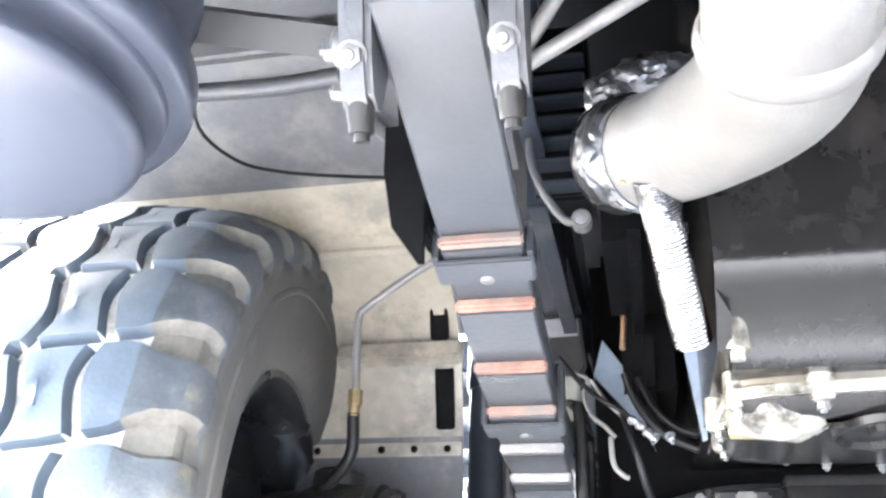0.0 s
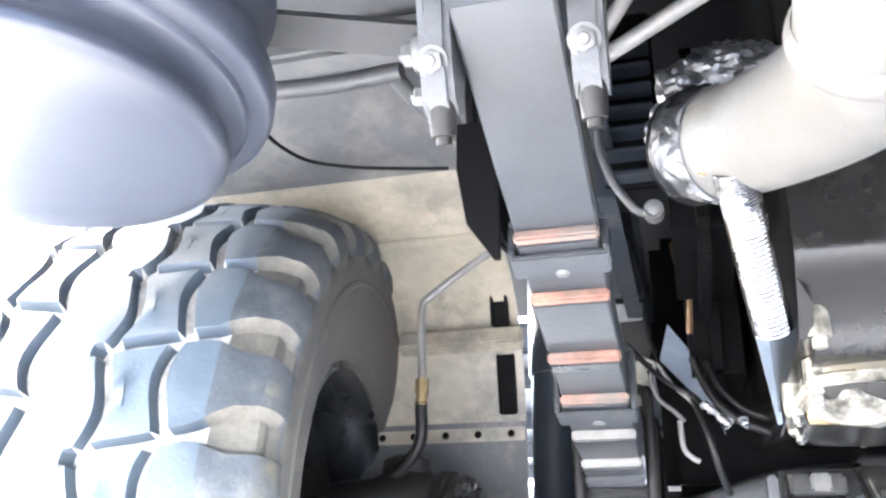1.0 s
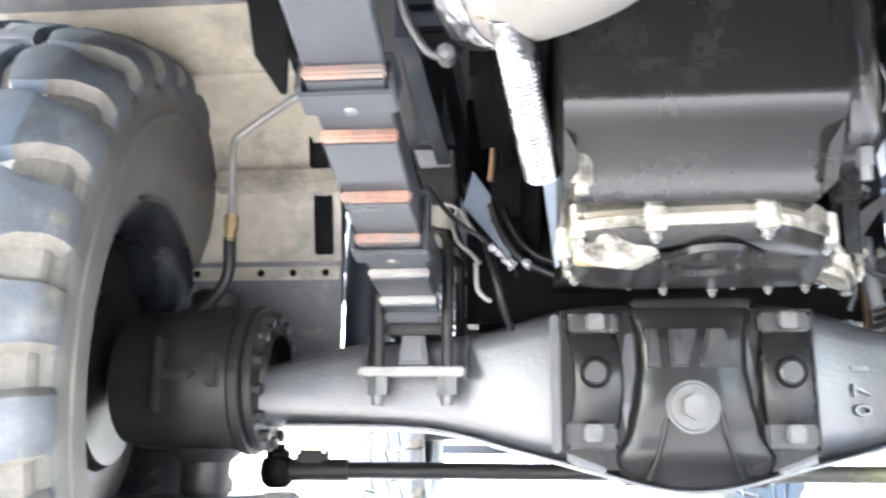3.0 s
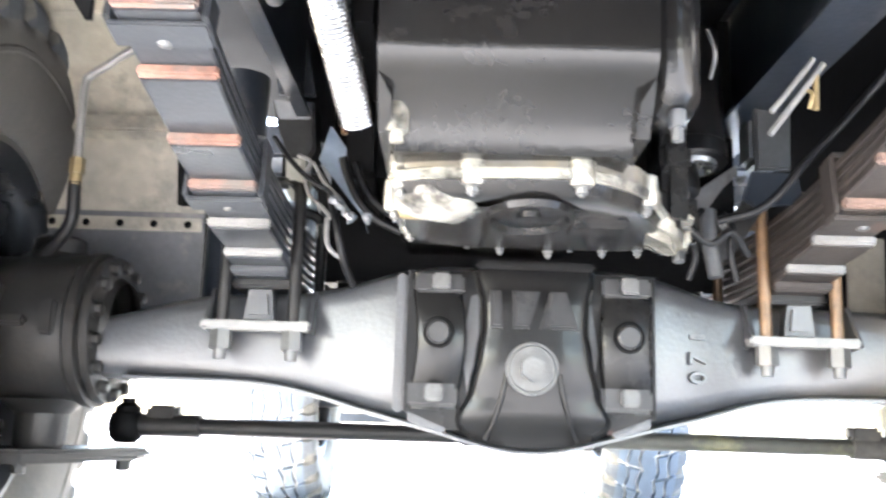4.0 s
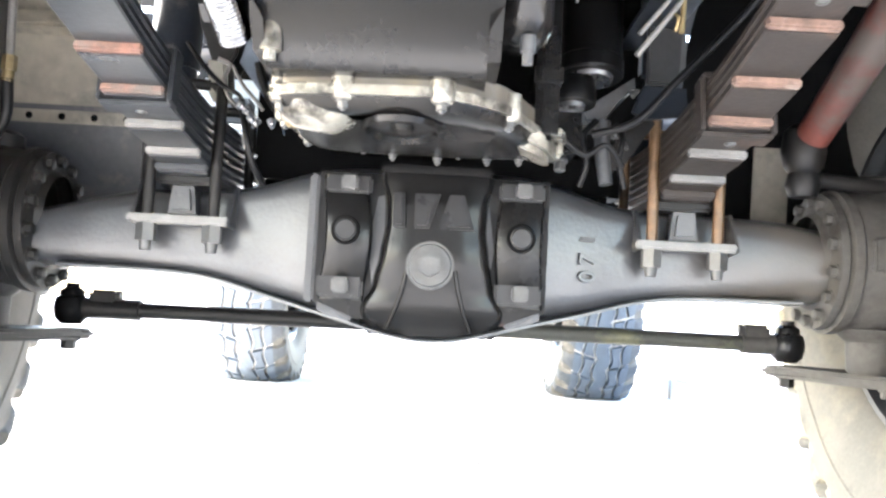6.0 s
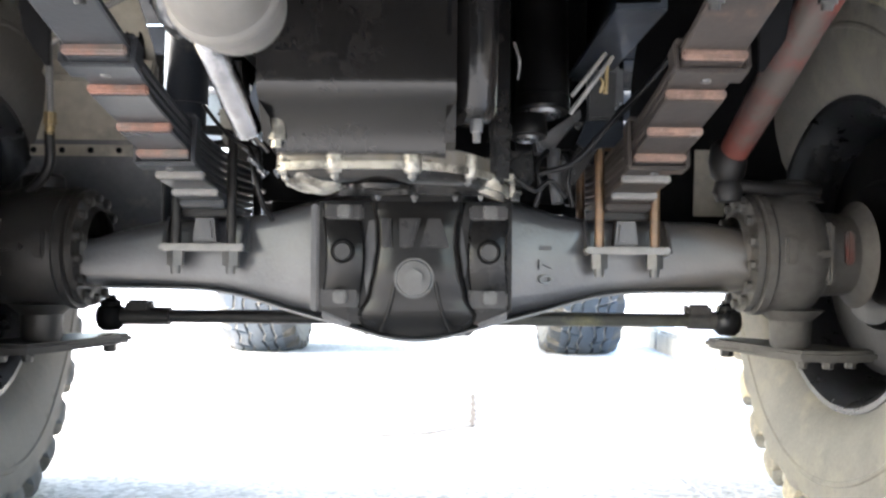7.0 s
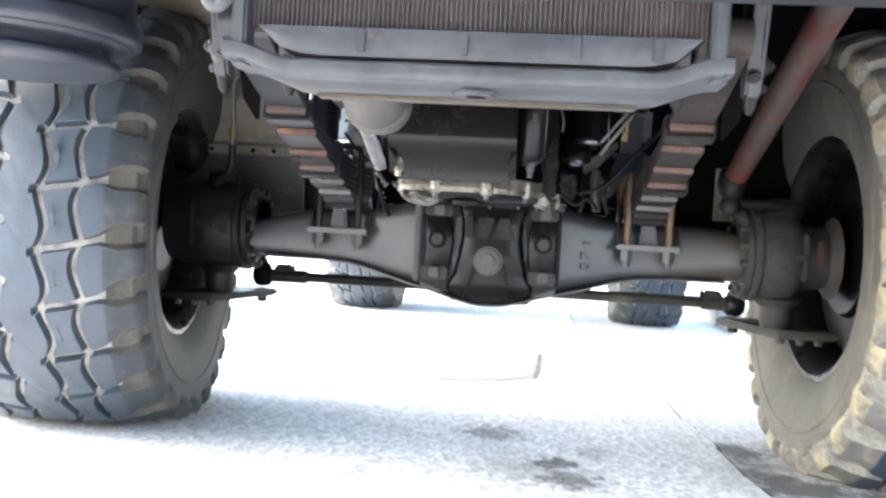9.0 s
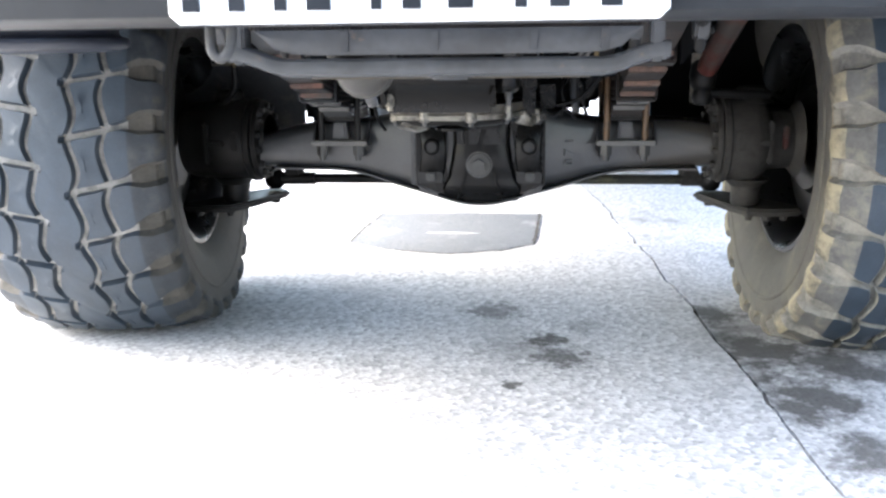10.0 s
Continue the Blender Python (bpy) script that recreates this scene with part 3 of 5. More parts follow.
def rim_bm():
    """Two-piece disc rim; the side that faces the truck's middle is +x."""
    bm = B()
    prof = [(0.293, 0.158), (0.298, 0.150), (0.290, 0.142), (0.272, 0.138), (0.262, 0.120), (0.262, 0.02), (0.252, -0.02), (0.262, -0.05), (0.262, -0.12), (0.272, -0.138), (0.290, -0.142), (0.298, -0.150), (0.293, -0.158),
            (0.280, -0.150), (0.262, -0.142), (0.252, -0.12), (0.250, -0.06), (0.240, -0.03), (0.17, 0.0), (0.10, -0.01), (0.0, -0.01), (0.0, 0.0), (0.10, 0.0), (0.17, 0.012), (0.236, -0.015), (0.246, 0.0), (0.250, 0.03), (0.250, 0.10), (0.256, 0.128), (0.270, 0.150), (0.282, 0.158)]
    lathe(bm, [(r, x * 1.22) for r, x in prof], TO_X, 56, closed=True)
    return bm


def drum_bm():
    bm = B()
    lathe(bm, [(0.0, 0.0), (0.20, 0.0), (0.212, 0.006), (0.212, 0.05), (0.222, 0.052), (0.222, 0.066), (0.205, 0.070), (0.14, 0.075), (0.13, 0.09), (0.0, 0.09)], TO_X, 48)
    for k in range(24):
        a = 2 * math.pi * k / 24
        box(bm, (0.025, 0.214 * math.cos(a), 0.214 * math.sin(a)), (0.04, 0.006, 0.012), 0.001, Matrix.Rotation(a, 3, "X"))
    return bm


RIM = DRUM = None


def wheel(name, x, y, turn, label, tyre, phase=0.0):
    global RIM, DRUM
    m = pose(x, y, AXLE_Z, 0, 0, turn) @ Matrix.Diagonal((1.0 if y < 1 else 0.78, 1, 1, 1))
    w = empty(name, truck, label, "", m)
    t = new("tyre", tyre)
    t.parent = w
    # the tread points the same way on both sides of the truck
    t.matrix_basis = pose(0, 0, 0, phase, 0, 0) if x < 0 else pose(0, 0, 0, phase, 0, 180)
    tagged(t, "dusty black off-road tyre with dried mud on its lugs")
    if RIM is None:
        r = part("rim", rim_bm(), M_RIM, w, "dark painted steel rim")
        d = part("brake_drum", drum_bm(), M_FILTER, w, "dirty brake drum")
        d.matrix_basis = pose(0.043, 0, 0)
        RIM, DRUM = r.data, d.data
    else:
        for nm, me, off in (("rim", RIM, 0.0), ("brake_drum", DRUM, 0.043)):
            o = new(nm, me)
            o.parent = w
            o.matrix_basis = pose(off, 0, 0)
    return w


wheel("front_wheel", -WHEEL_X - 0.014, -0.01, 6.5, "steered front wheel with a dusty knobbly tyre", TYRE, -5.2)
wheel("front_wheel", WHEEL_X, -0.01, 182.0, "steered front wheel with mud dried on its tyre lugs", MUDDY_TYRE)
wheel("rear_wheel", -0.885, REAR_Y, 0, "rear wheel with a knobbly tyre", TYRE)
wheel("rear_wheel", 0.785, REAR_Y, 180, "rear wheel with a knobbly tyre", TYRE)


# front axle housing: x, top, bottom, half depth
AX_TOP = [(-0.62, 0.508), (-0.58, 0.516), (-0.53, 0.530), (-0.45, 0.547), (-0.33, 0.551), (-0.28, 0.556), (-0.235, 0.567), (-0.19, 0.582), (-0.13, 0.592), (0.13, 0.592), (0.19, 0.582), (0.24, 0.564), (0.285, 0.555), (0.33, 0.552), (0.53, 0.552), (0.58, 0.545), (0.62, 0.538)]
AX_LOW = [(0.0, 0.336), (0.05, 0.341), (0.11, 0.358), (0.185, 0.377), (0.235, 0.389), (0.285, 0.404), (0.34, 0.416), (0.40, 0.421), (0.62, 0.423)]
AX_DEEP = [(0.0, 0.138), (0.10, 0.132), (0.20, 0.112), (0.30, 0.082), (0.38, 0.073), (0.62, 0.074)]


def axle_section(x):
    """Top, bottom and half depth of the housing, rounded over a short stretch."""
    out = [0.0, 0.0, 0.0]
    for k in range(-3, 4):
        q = x + 0.008 * k
        for n, (table, v) in enumerate(((AX_TOP, q), (AX_LOW, abs(q)), (AX_DEEP, abs(q)))):
            out[n] += float(np.interp(v, [p[0] for p in table], [p[1] for p in table])) / 7
    return out


bm = B()
rings = []
for i in range(63):
    x = -0.62 + 0.02 * i
    top, bot, d = axle_section(x)
    c, h = (top + bot) / 2, (top - bot) / 2
    ring = []
    for k in range(28):
        a = 2 * math.pi * k / 28
        ca, sa = math.cos(a), math.sin(a)
        e = 0.34 if abs(x) < 0.40 else min(0.80, 0.34 + 2.6 * (abs(x) - 0.40)) if x > 0 else 0.34 + 1.2 * (abs(x) - 0.40)
        ring.append((x, d * math.copysign(abs(ca) ** e, ca), c + h * math.copysign(abs(sa) ** e, sa)))
    rings.append(ring)
loft(bm, rings)
axle = part("front_axle", bm, M_AXLE, truck, "grey painted cast front axle housing with red paint traces")
# thin casting rib that follows the lower edge
bm = B()
rings = []
for i in range(57):
    x = -0.56 + 0.02 * i
    top, bot, d = axle_section(x)
    rings.append([(x, -d * 0.97, bot + 0.006), (x, -d * 0.98 - 0.007, bot + 0.003), (x, -d * 0.98 - 0.007, bot - 0.001), (x, 0.0, bot - 0.003), (x, 0.0, bot + 0.006)])
loft(bm, rings)
part("casting_rib", bm, M_AXLE, axle)

# middle cover: a waisted bulge
bm = B()
rings = []
for i in range(25):
    k = i / 24
    z = 0.345 + (0.578 - 0.345) * k
    w = lerp_table([(0, 0.080), (0.06, 0.094), (0.14, 0.102), (0.32, 0.083), (0.50, 0.074), (0.66, 0.069), (0.80, 0.070), (1, 0.080)], k)[0]
    f = lerp_table([(0, 0.128), (0.2, 0.150), (0.5, 0.160), (0.8, 0.158), (0.94, 0.152), (1, 0.146)], k)[0]
    ring = [(0.005 + s * u, -y, z) for s, u, y in ((-1, w + 0.010, 0.115), (-1, w + 0.002, f - 0.018), (-1, w - 0.002, f - 0.006), (-1, w - 0.010, f), (-1, w * 0.4, f + 0.004), (1, w * 0.4, f + 0.004), (1, w - 0.010, f), (1, w - 0.002, f - 0.006), (1, w + 0.002, f - 0.018), (1, w + 0.010, 0.115))]
    rings.append(ring)
loft(bm, rings)
box(bm, (0.004, -0.146, 0.582), (0.160, 0.030, 0.012), 0.004)
cover = part("differential_cover", bm, M_DIFF, axle, "black painted differential cover with red paint scrapes", 50)
bm = B()
rod(bm, (0.0, -0.155, 0.446), (0.0, -0.169, 0.446), 0.034, n=32)
rod(bm, (0.0, -0.168, 0.446), (0.0, -0.173, 0.446), 0.031, 0.029, n=32)
rod(bm, (0.0, -0.173, 0.446), (0.0, -0.186, 0.446), 0.017, n=6)
part("filler_plug", bm, M_BOLT, cover, "grey hexagon filler plug")
# raised cast maker's mark as plain blocks
for pts in ([(-0.055, 0.498), (-0.038, 0.498), (-0.041, 0.547), (-0.056, 0.547)],
            [(-0.025, 0.498), (-0.004, 0.498), (0.010, 0.547), (-0.026, 0.547)],
            [(0.009, 0.498), (0.060, 0.498), (0.044, 0.547), (0.023, 0.547)]):
    bm = B()
    prism(bm, pts, lambda u, v, w: (u, -0.156 - w, v), 0.014, 0.004)
    part("cast_mark", bm, M_PAD, cover)
# two shallow ridges that spread towards the bottom
for s in (-1, 1):
    bm = B()
    tube(bm, [(0.002 + s * w, -f, z) for w, f, z in ((0.034, 0.1625, 0.44), (0.040, 0.1600, 0.41), (0.049, 0.1535, 0.38), (0.060, 0.1430, 0.355))], 0.0032, 10, 5)
    part("cover_ridge", bm, M_DIFF, cover)
# sunken side channels with straps, bosses and square-headed bolts
for s in (-1, 1):
    x0 = -0.122 if s < 0 else 0.127
    bm = B()
    rings = []
    for i in range(25):
        k = i / 24
        z = 0.392 + 0.180 * k
        mid = max(0.0, math.sin(math.pi * min(1, max(0, (k - 0.12) / 0.76))))
        f = 0.137 + 0.020 * mid ** 0.7
        w = 0.0325
        xm = x0 - 0.004 + 0.008 * mid if s < 0 else x0 + 0.003 - 0.006 * mid
        rings.append([(xm - w - 0.002, -0.09, z), (xm - w, -f + 0.004, z), (xm - w + 0.004, -f, z), (xm + w - 0.004, -f, z), (xm + w, -f + 0.004, z), (xm + w + 0.002, -0.09, z)])
    loft(bm, rings)
    strap = part("bearing_strap", bm, M_DIFF, axle, "", 50)
    bm = B()
    rod(bm, (x0, -0.145, 0.491), (x0, -0.164, 0.491), 0.0165, 0.0155, n=28)
    rod(bm, (x0, -0.164, 0.491), (x0, -0.166, 0.491), 0.0155, 0.013, n=28)
    part("boss", bm, M_BOSS, strap, "round grey boss")
    bm = B()
    lathe(bm, [(0.016, 0.0), (0.0205, 0.0), (0.0205, 0.004), (0.019, 0.006), (0.016, 0.006)], look((x0, -0.155, 0.491), (x0, -0.10, 0.491)), 28, closed=True)
    part("boss_ring", bm, M_BLACK, strap, "dark ring round the boss")
    for z, h in ((0.412, 0.034), (0.558, 0.026)):
        xp = x0 - 0.006 if s < 0 and z < 0.5 else x0
        bm = B()
        box(bm, (xp, -0.130, z), (0.066, 0.03, h), 0.004)
        pad = part("pad", bm, M_BOSS, axle)
        bm = B()
        box(bm, (xp + 0.002, -0.150, z + 0.001), (0.024, 0.018, 0.022), 0.003)
        part("square_bolt", bm, M_BOLT, pad)
    bm = B()
    prism(bm, [(0.110 * s, 0.368), (0.160 * s, 0.388), (0.160 * s, 0.376), (0.110 * s, 0.356)], lambda u, v, w: (u, -0.10 - w, v), 0.032, 0.003)
    part("pad", bm, M_AXLE, axle)
bm = B()
prism(bm, [(-0.166, 0.388), (-0.12, 0.366), (0.12, 0.366), (0.168, 0.388), (0.168, 0.578), (-0.166, 0.578)], lambda u, v, w: (u, -0.132 + w, v), 0.08, 0.006)
part("housing_block", bm, M_DIFF, axle, "black middle of the axle housing")
bm = B()
box(bm, (-0.1735, -0.090, 0.480), (0.014, 0.075, 0.186), 0.003)
part("casting_edge", bm, M_AXLE, axle)

# casting number on the housing, read upwards
for ch, z in (("0", 0.445), ("7", 0.470)):
    cu = bpy.data.curves.new("cast_number", "FONT")
    cu.body, cu.size, cu.extrude, cu.bevel_depth, cu.align_x = ch, 0.034, 0.003, 0.0008, "CENTER"
    tmp = bpy.data.objects.new("cast_number", cu)
    me = bpy.data.meshes.new_from_object(tmp)
    me.materials.append(M_AXLE)
    ob = new("cast_number", me)
    ob.parent = axle
    ob.matrix_basis = pose(0.240, -0.104, z, 90, 0, 12) @ pose(0, 0, 0, 0, 0, 90)
bm = B()
box(bm, (0.2285, -0.1065, 0.500), (0.023, 0.005, 0.007), 0.001)
part("cast_number", bm, M_AXLE, axle)


# leaf springs
def spring_z(y):
    return 0.652 + 0.21 * y * y


LEAF_T = 0.0128
ENDS = [1.02, 0.606, 0.525, 0.423, 0.338, 0.248, 0.161, 0.115]


def leaf_bm(x0, i, y0, y1, w=0.077):
    bm = B()
    rings = []
    w = w - 0.0012 * (i % 2)
    n = max(8, int((y1 - y0) / 0.03))
    for k in range(n + 1):
        y = y0 + (y1 - y0) * k / n
        z = spring_z(y) - i * LEAF_T
        sl = 0.42 * y
        nz, ny = 1 / math.hypot(1, sl), -sl / math.hypot(1, sl)
        a, b = w / 2, LEAF_T * 0.86
        ring = [(-a, 0.002), (-a + 0.0025, 0), (a - 0.0025, 0), (a, 0.002), (a, b - 0.002), (a - 0.0025, b), (-a + 0.0025, b), (-a, b - 0.002)]
        rings.append([(x0 + u, y + ny * v, z + nz * v) for u, v in ring])
    loft(bm, rings)
    return bm


def tip_bm(x0, i, y, w=0.077):
    """The rusty sheared end face of a leaf."""
    bm = B()
    z = spring_z(y) - i * LEAF_T
    sl = 0.42 * y
    box(bm, (x0, y - 0.0035, z + LEAF_T * 0.46 + 0.002), (w + 0.001, 0.011, LEAF_T * 0.90), 0.0025, Matrix.Rotation(math.atan(sl), 3, "X"))
    return bm


def leaf_spring(s):
    x0 = 0.371 * s
    paint = M_SPRING if s < 0 else M_SPRING_BROWN
    main = part("leaf_spring", leaf_bm(x0, 0, -0.85, 0.85), paint, truck, "grey painted leaf spring pack with rusty leaf ends" if s < 0 else "brown dirty leaf spring pack with rusty leaf ends")
    for i in range(1, 8):
        lf = part("leaf", leaf_bm(x0, i, -ENDS[i], ENDS[i]), paint, main)
        for e in (-1, 1):
            if e < 0:
                part("leaf_end", tip_bm(x0, i, -ENDS[i]), (M_RUST if s < 0 else M_RUST_BROWN) if i < 5 else M_STEEL if i < 7 else paint, main, "rusty sheared leaf end" if i < 5 else "bare steel leaf end")
    bm = B()
    lathe(bm, [(0.030, -0.039), (0.030, 0.039), (0.018, 0.039), (0.018, -0.039)], Matrix.Translation((x0, -0.852, spring_z(0.85) + 0.030)) @ TO_X, 24, closed=True)
    part("spring_eye", bm, paint, main)
    # rebound clips: strap under the pack with a rivet
    for i, y in ((1, 0.583), (4, 0.316)):
        z = spring_z(y) - i * LEAF_T - 0.004
        tilt = Matrix.Rotation(math.atan(-0.42 * y), 3, "X")
        bm = B()
        box(bm, (x0, -y, z - 0.001), (0.091, 0.034, 0.006), 0.002, tilt)
        h = (i + 1) * LEAF_T + 0.008
        for e in (-1, 1):
            box(bm, (x0 + e * 0.0435, -y - 0.004, z + h / 2), (0.006, 0.032, h), 0.002, tilt)
        box(bm, (x0, -y - 0.006, z + h), (0.091, 0.03, 0.006), 0.002, tilt)
        clip = part("clip", bm, paint, main, "spring clip strap")
        bm = B()
        bmesh.ops.create_uvsphere(bm, u_segments=14, v_segments=8, radius=0.0085, matrix=Matrix.Translation((x0, -y + 0.012, z - 0.004)) @ Matrix.Diagonal((1, 1, 0.6, 1)))
        part("rivet", bm, M_BOLT, main)
    # U-bolts, clamp ledges and their nuts
    for yy, e in ((-0.108, -1), (0.108, 1)):
        bm = B()
        box(bm, (x0, yy, 0.496), (0.149, 0.034, 0.013), 0.003)
        part("clamp_ledge", bm, M_STEEL, main, "worn steel clamp bar")
        for q in (-1, 1):
            bm = B()
            tube(bm, [(x0 + q * 0.0485, yy, 0.462), (x0 + q * 0.0485, yy, 0.56), (x0 + q * 0.0485, yy * 0.98, 0.68), (x0 + q * 0.043, yy * 0.9, 0.695), (x0 + q * 0.03, yy * 0.86, 0.702), (x0, yy * 0.86, 0.704)], 0.0085, 12, 4)
            part("u_bolt", bm, M_UBOLT if (s > 0) else M_HUB, main, "rust-brown U-bolt" if s > 0 else "dark U-bolt")
            bm = B()
            rod(bm, (x0 + q * 0.0485, yy, 0.490), (x0 + q * 0.0485, yy, 0.464), 0.0155, n=6)
            rod(bm, (x0 + q * 0.0485, yy, 0.464), (x0 + q * 0.0485, yy, 0.450), 0.0095, 0.008, n=12)
            part("nut", bm, M_BOLT, main)
    bm = B()
    prism(bm, [(-0.021, 0.506), (0.021, 0.506), (0.016, 0.548), (-0.016, 0.548)], lambda u, v, w: (x0 + u, -0.108 + w, v), 0.06, 0.006)
    seat = part("spring_seat", bm, M_AXLE, main)
    bm = B()
    box(bm, (x0, 0.0, 0.558), (0.088, 0.19, 0.014), 0.004)
    part("seat_plate", bm, M_HUB, seat, "dark spring seat plate")
    for q in (-1, 1):
        bm = B()
        prism(bm, [(-0.126, 0.491), (-0.06, 0.485), (-0.06, 0.55), (-0.085, 0.55)], lambda u, v, w: (x0 + q * 0.071 + w, u, v), 0.006, 0.0015)
        part("seat_web", bm, M_AXLE, main)
    return main


leaf_spring(-1)
leaf_spring(1)


# knuckles, hubs and steering
def knuckle(s):
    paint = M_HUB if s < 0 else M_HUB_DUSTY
    mm = Matrix.Translation((0, 0, AXLE_Z)) @ (TO_X if s > 0 else Matrix.Rotation(radians(-90), 4, "Y"))
    outer = [(0.112, 0.735), (0.106, 0.745), (0.104, 0.80), (0.098, 0.82), (0.0, 0.86)] if s < 0 else [(0.104, 0.725), (0.080, 0.745), (0.075, 0.80), (0.100, 0.82), (0.0, 0.86)]
    proud = 0.014 if s < 0 else 0.0
    bm = B()
    lathe(bm, [(0.070, 0.59), (0.078, 0.600), (0.108, 0.604), (0.108, 0.616), (0.103, 0.619), (0.114, 0.622), (0.114, 0.636), (0.108, 0.641), (0.111, 0.66), (0.113, 0.70)] + outer, mm, 44)
    box(bm, (0.66 * s, -0.108, 0.50), (0.022, 0.014, 0.05), 0.004)
    box(bm, (0.71 * s, -0.104 - proud, 0.494), (0.05, 0.016, 0.014), 0.004)
    box(bm, (0.735 * s, -0.085 - 2 * proud, 0.494), (0.014, 0.03, 0.11), 0.005)
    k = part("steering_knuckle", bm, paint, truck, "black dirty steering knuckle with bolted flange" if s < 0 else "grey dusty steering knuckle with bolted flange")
    for i in range(14):
        a = 2 * math.pi * (i + 0.5) / 14
        bm = B()
        bolt(bm, (0.604 * s, 0.094 * math.cos(a), AXLE_Z + 0.094 * math.sin(a)), (-s, 0, 0), 0.0085, 0.012)
        part("flange_bolt", bm, paint, k)
    bm = B()
    lathe(bm, [(0.0, 0.318), (0.030, 0.318), (0.036, 0.325), (0.038, 0.37), (0.060, 0.39), (0.0, 0.40)], Matrix.Translation((0.70 * s, 0.0, 0)), 28)
    part("kingpin_cap", bm, paint, k)
    bm = B()
    lathe(bm, [(0.0, 0.632), (0.030, 0.632), (0.038, 0.626), (0.040, 0.605), (0.060, 0.59), (0.0, 0.58)], Matrix.Translation((0.70 * s, 0.0, 0)), 28)
    part("kingpin_cap", bm, paint, k)
    if s > 0:
        bm = B()
        box(bm, (0.775, -0.080, 0.505), (0.016, 0.016, 0.060), 0.004)
        part("hub_tag", bm, M_RED, k, "red painted hub edge")
    # steering arm plate under the knuckle
    bm = B()
    arm = [(0.625, 0.235), (0.600, 0.20), (0.610, 0.165), (0.640, 0.09), (0.655, 0.0), (0.690, -0.075), (0.745, -0.085), (0.83, -0.07), (0.84, -0.02), (0.78, 0.05), (0.74, 0.14), (0.700, 0.215), (0.665, 0.245)]
    prism(bm, [(u * s, v) for u, v in arm], lambda u, v, w: (u, v, 0.300 + w), 0.020, 0.006)
    part("steering_arm", bm, paint, k, "flat steering arm plate")
    for u, v in ((0.70, -0.055), (0.745, -0.06), (0.79, -0.05)):
        bm = B()
        bolt(bm, (u * s, v, 0.300), (0, 0, -1), 0.009, 0.012)
        part("arm_bolt", bm, paint, k)
    return k


for s in (-1, 1):
    knuckle(s)
# tie rod behind the axle
bm = B()
rod(bm, (-0.62, 0.20, 0.356), (0.04, 0.20, 0.356), 0.0145, n=20)
tie = part("tie_rod", bm, M_HUB, truck, "black dirty tie rod, mossy at one end")
bm = B()
rod(bm, (0.04, 0.20, 0.356), (0.62, 0.20, 0.356), 0.0148, n=20)
part("mossy_tube", bm, M_GREASE, tie, "tube with a mossy film")
for s in (-1, 1):
    bm = B()
    rod(bm, ((0.52 if s < 0 else 0.562) * s, 0.20, 0.356), (0.628 * s, 0.20, 0.356), 0.0195, n=20)
    box(bm, (0.585 * s, 0.195, 0.376), (0.05, 0.028, 0.028), 0.006)
    rod(bm, (0.560 * s, 0.190, 0.380), (0.553 * s, 0.190, 0.380), 0.010, n=6)
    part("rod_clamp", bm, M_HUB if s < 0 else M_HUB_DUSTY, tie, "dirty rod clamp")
    bm = B()
    lathe(bm, [(0.0, 0.325), (0.018, 0.325), (0.022, 0.330), (0.027, 0.334), (0.031, 0.348), (0.031, 0.362), (0.027, 0.374), (0.022, 0.377), (0.021, 0.386), (0.012, 0.392), (0.012, 0.400), (0.0, 0.400)], Matrix.Translation((0.645 * s, 0.20, 0)), 24)
    part("ball_joint", bm, M_BLACK if s < 0 else M_PAD, tie, "black rubber ball joint boot")
    bm = B()
    bolt(bm, (0.645 * s, 0.20, 0.300), (0, 0, -1), 0.013, 0.018)
    part("castle_nut", bm, M_HUB, tie)

# red steering link on one side, with its lever and joint
bm = B()
tube(bm, [(0.572, -0.07, 0.680), (0.592, -0.18, 0.765), (0.625, -0.36, 0.905), (0.668, -0.58, 1.07)], (0.0265, 0.036), 18, 5)
link = part("steering_link", bm, M_RED, truck, "red-oxide painted steering link tube")
bm = B()
lathe(bm, [(0.0, 0.585), (0.020, 0.588), (0.027, 0.605), (0.022, 0.625), (0.030, 0.635), (0.034, 0.66), (0.030, 0.69), (0.018, 0.70), (0.0, 0.702)], Matrix.Translation((0.566, -0.05, 0)), 20)
rod(bm, (0.555, -0.05, 0.618), (0.74, -0.03, 0.610), 0.0125, n=14)
part("lever", bm, M_HUB, link, "dirty steering lever")

# engine
bm = B()
prof = [(-0.630, 1.02), (-0.630, 0.74), (-0.628, 0.705)]
for k in range(9):
    an = radians(180 + 62 * k / 8)
    prof.append((-0.600 + 0.028 * math.cos(an), 0.690 + 0.028 * math.sin(an)))
prof += [(-0.596, 0.655), (-0.580, 0.640), (-0.570, 0.625), (-0.568, 0.608), (-0.20, 0.608), (0.30, 0.66), (0.90, 0.75), (0.90, 1.02)]
prism(bm, prof, lambda u, v, w: (-0.174 + w, u, v), 0.236, 0.012)
engine = part("engine", bm, M_SUMP, truck, "black oily engine sump with a cast flange under it", 50)
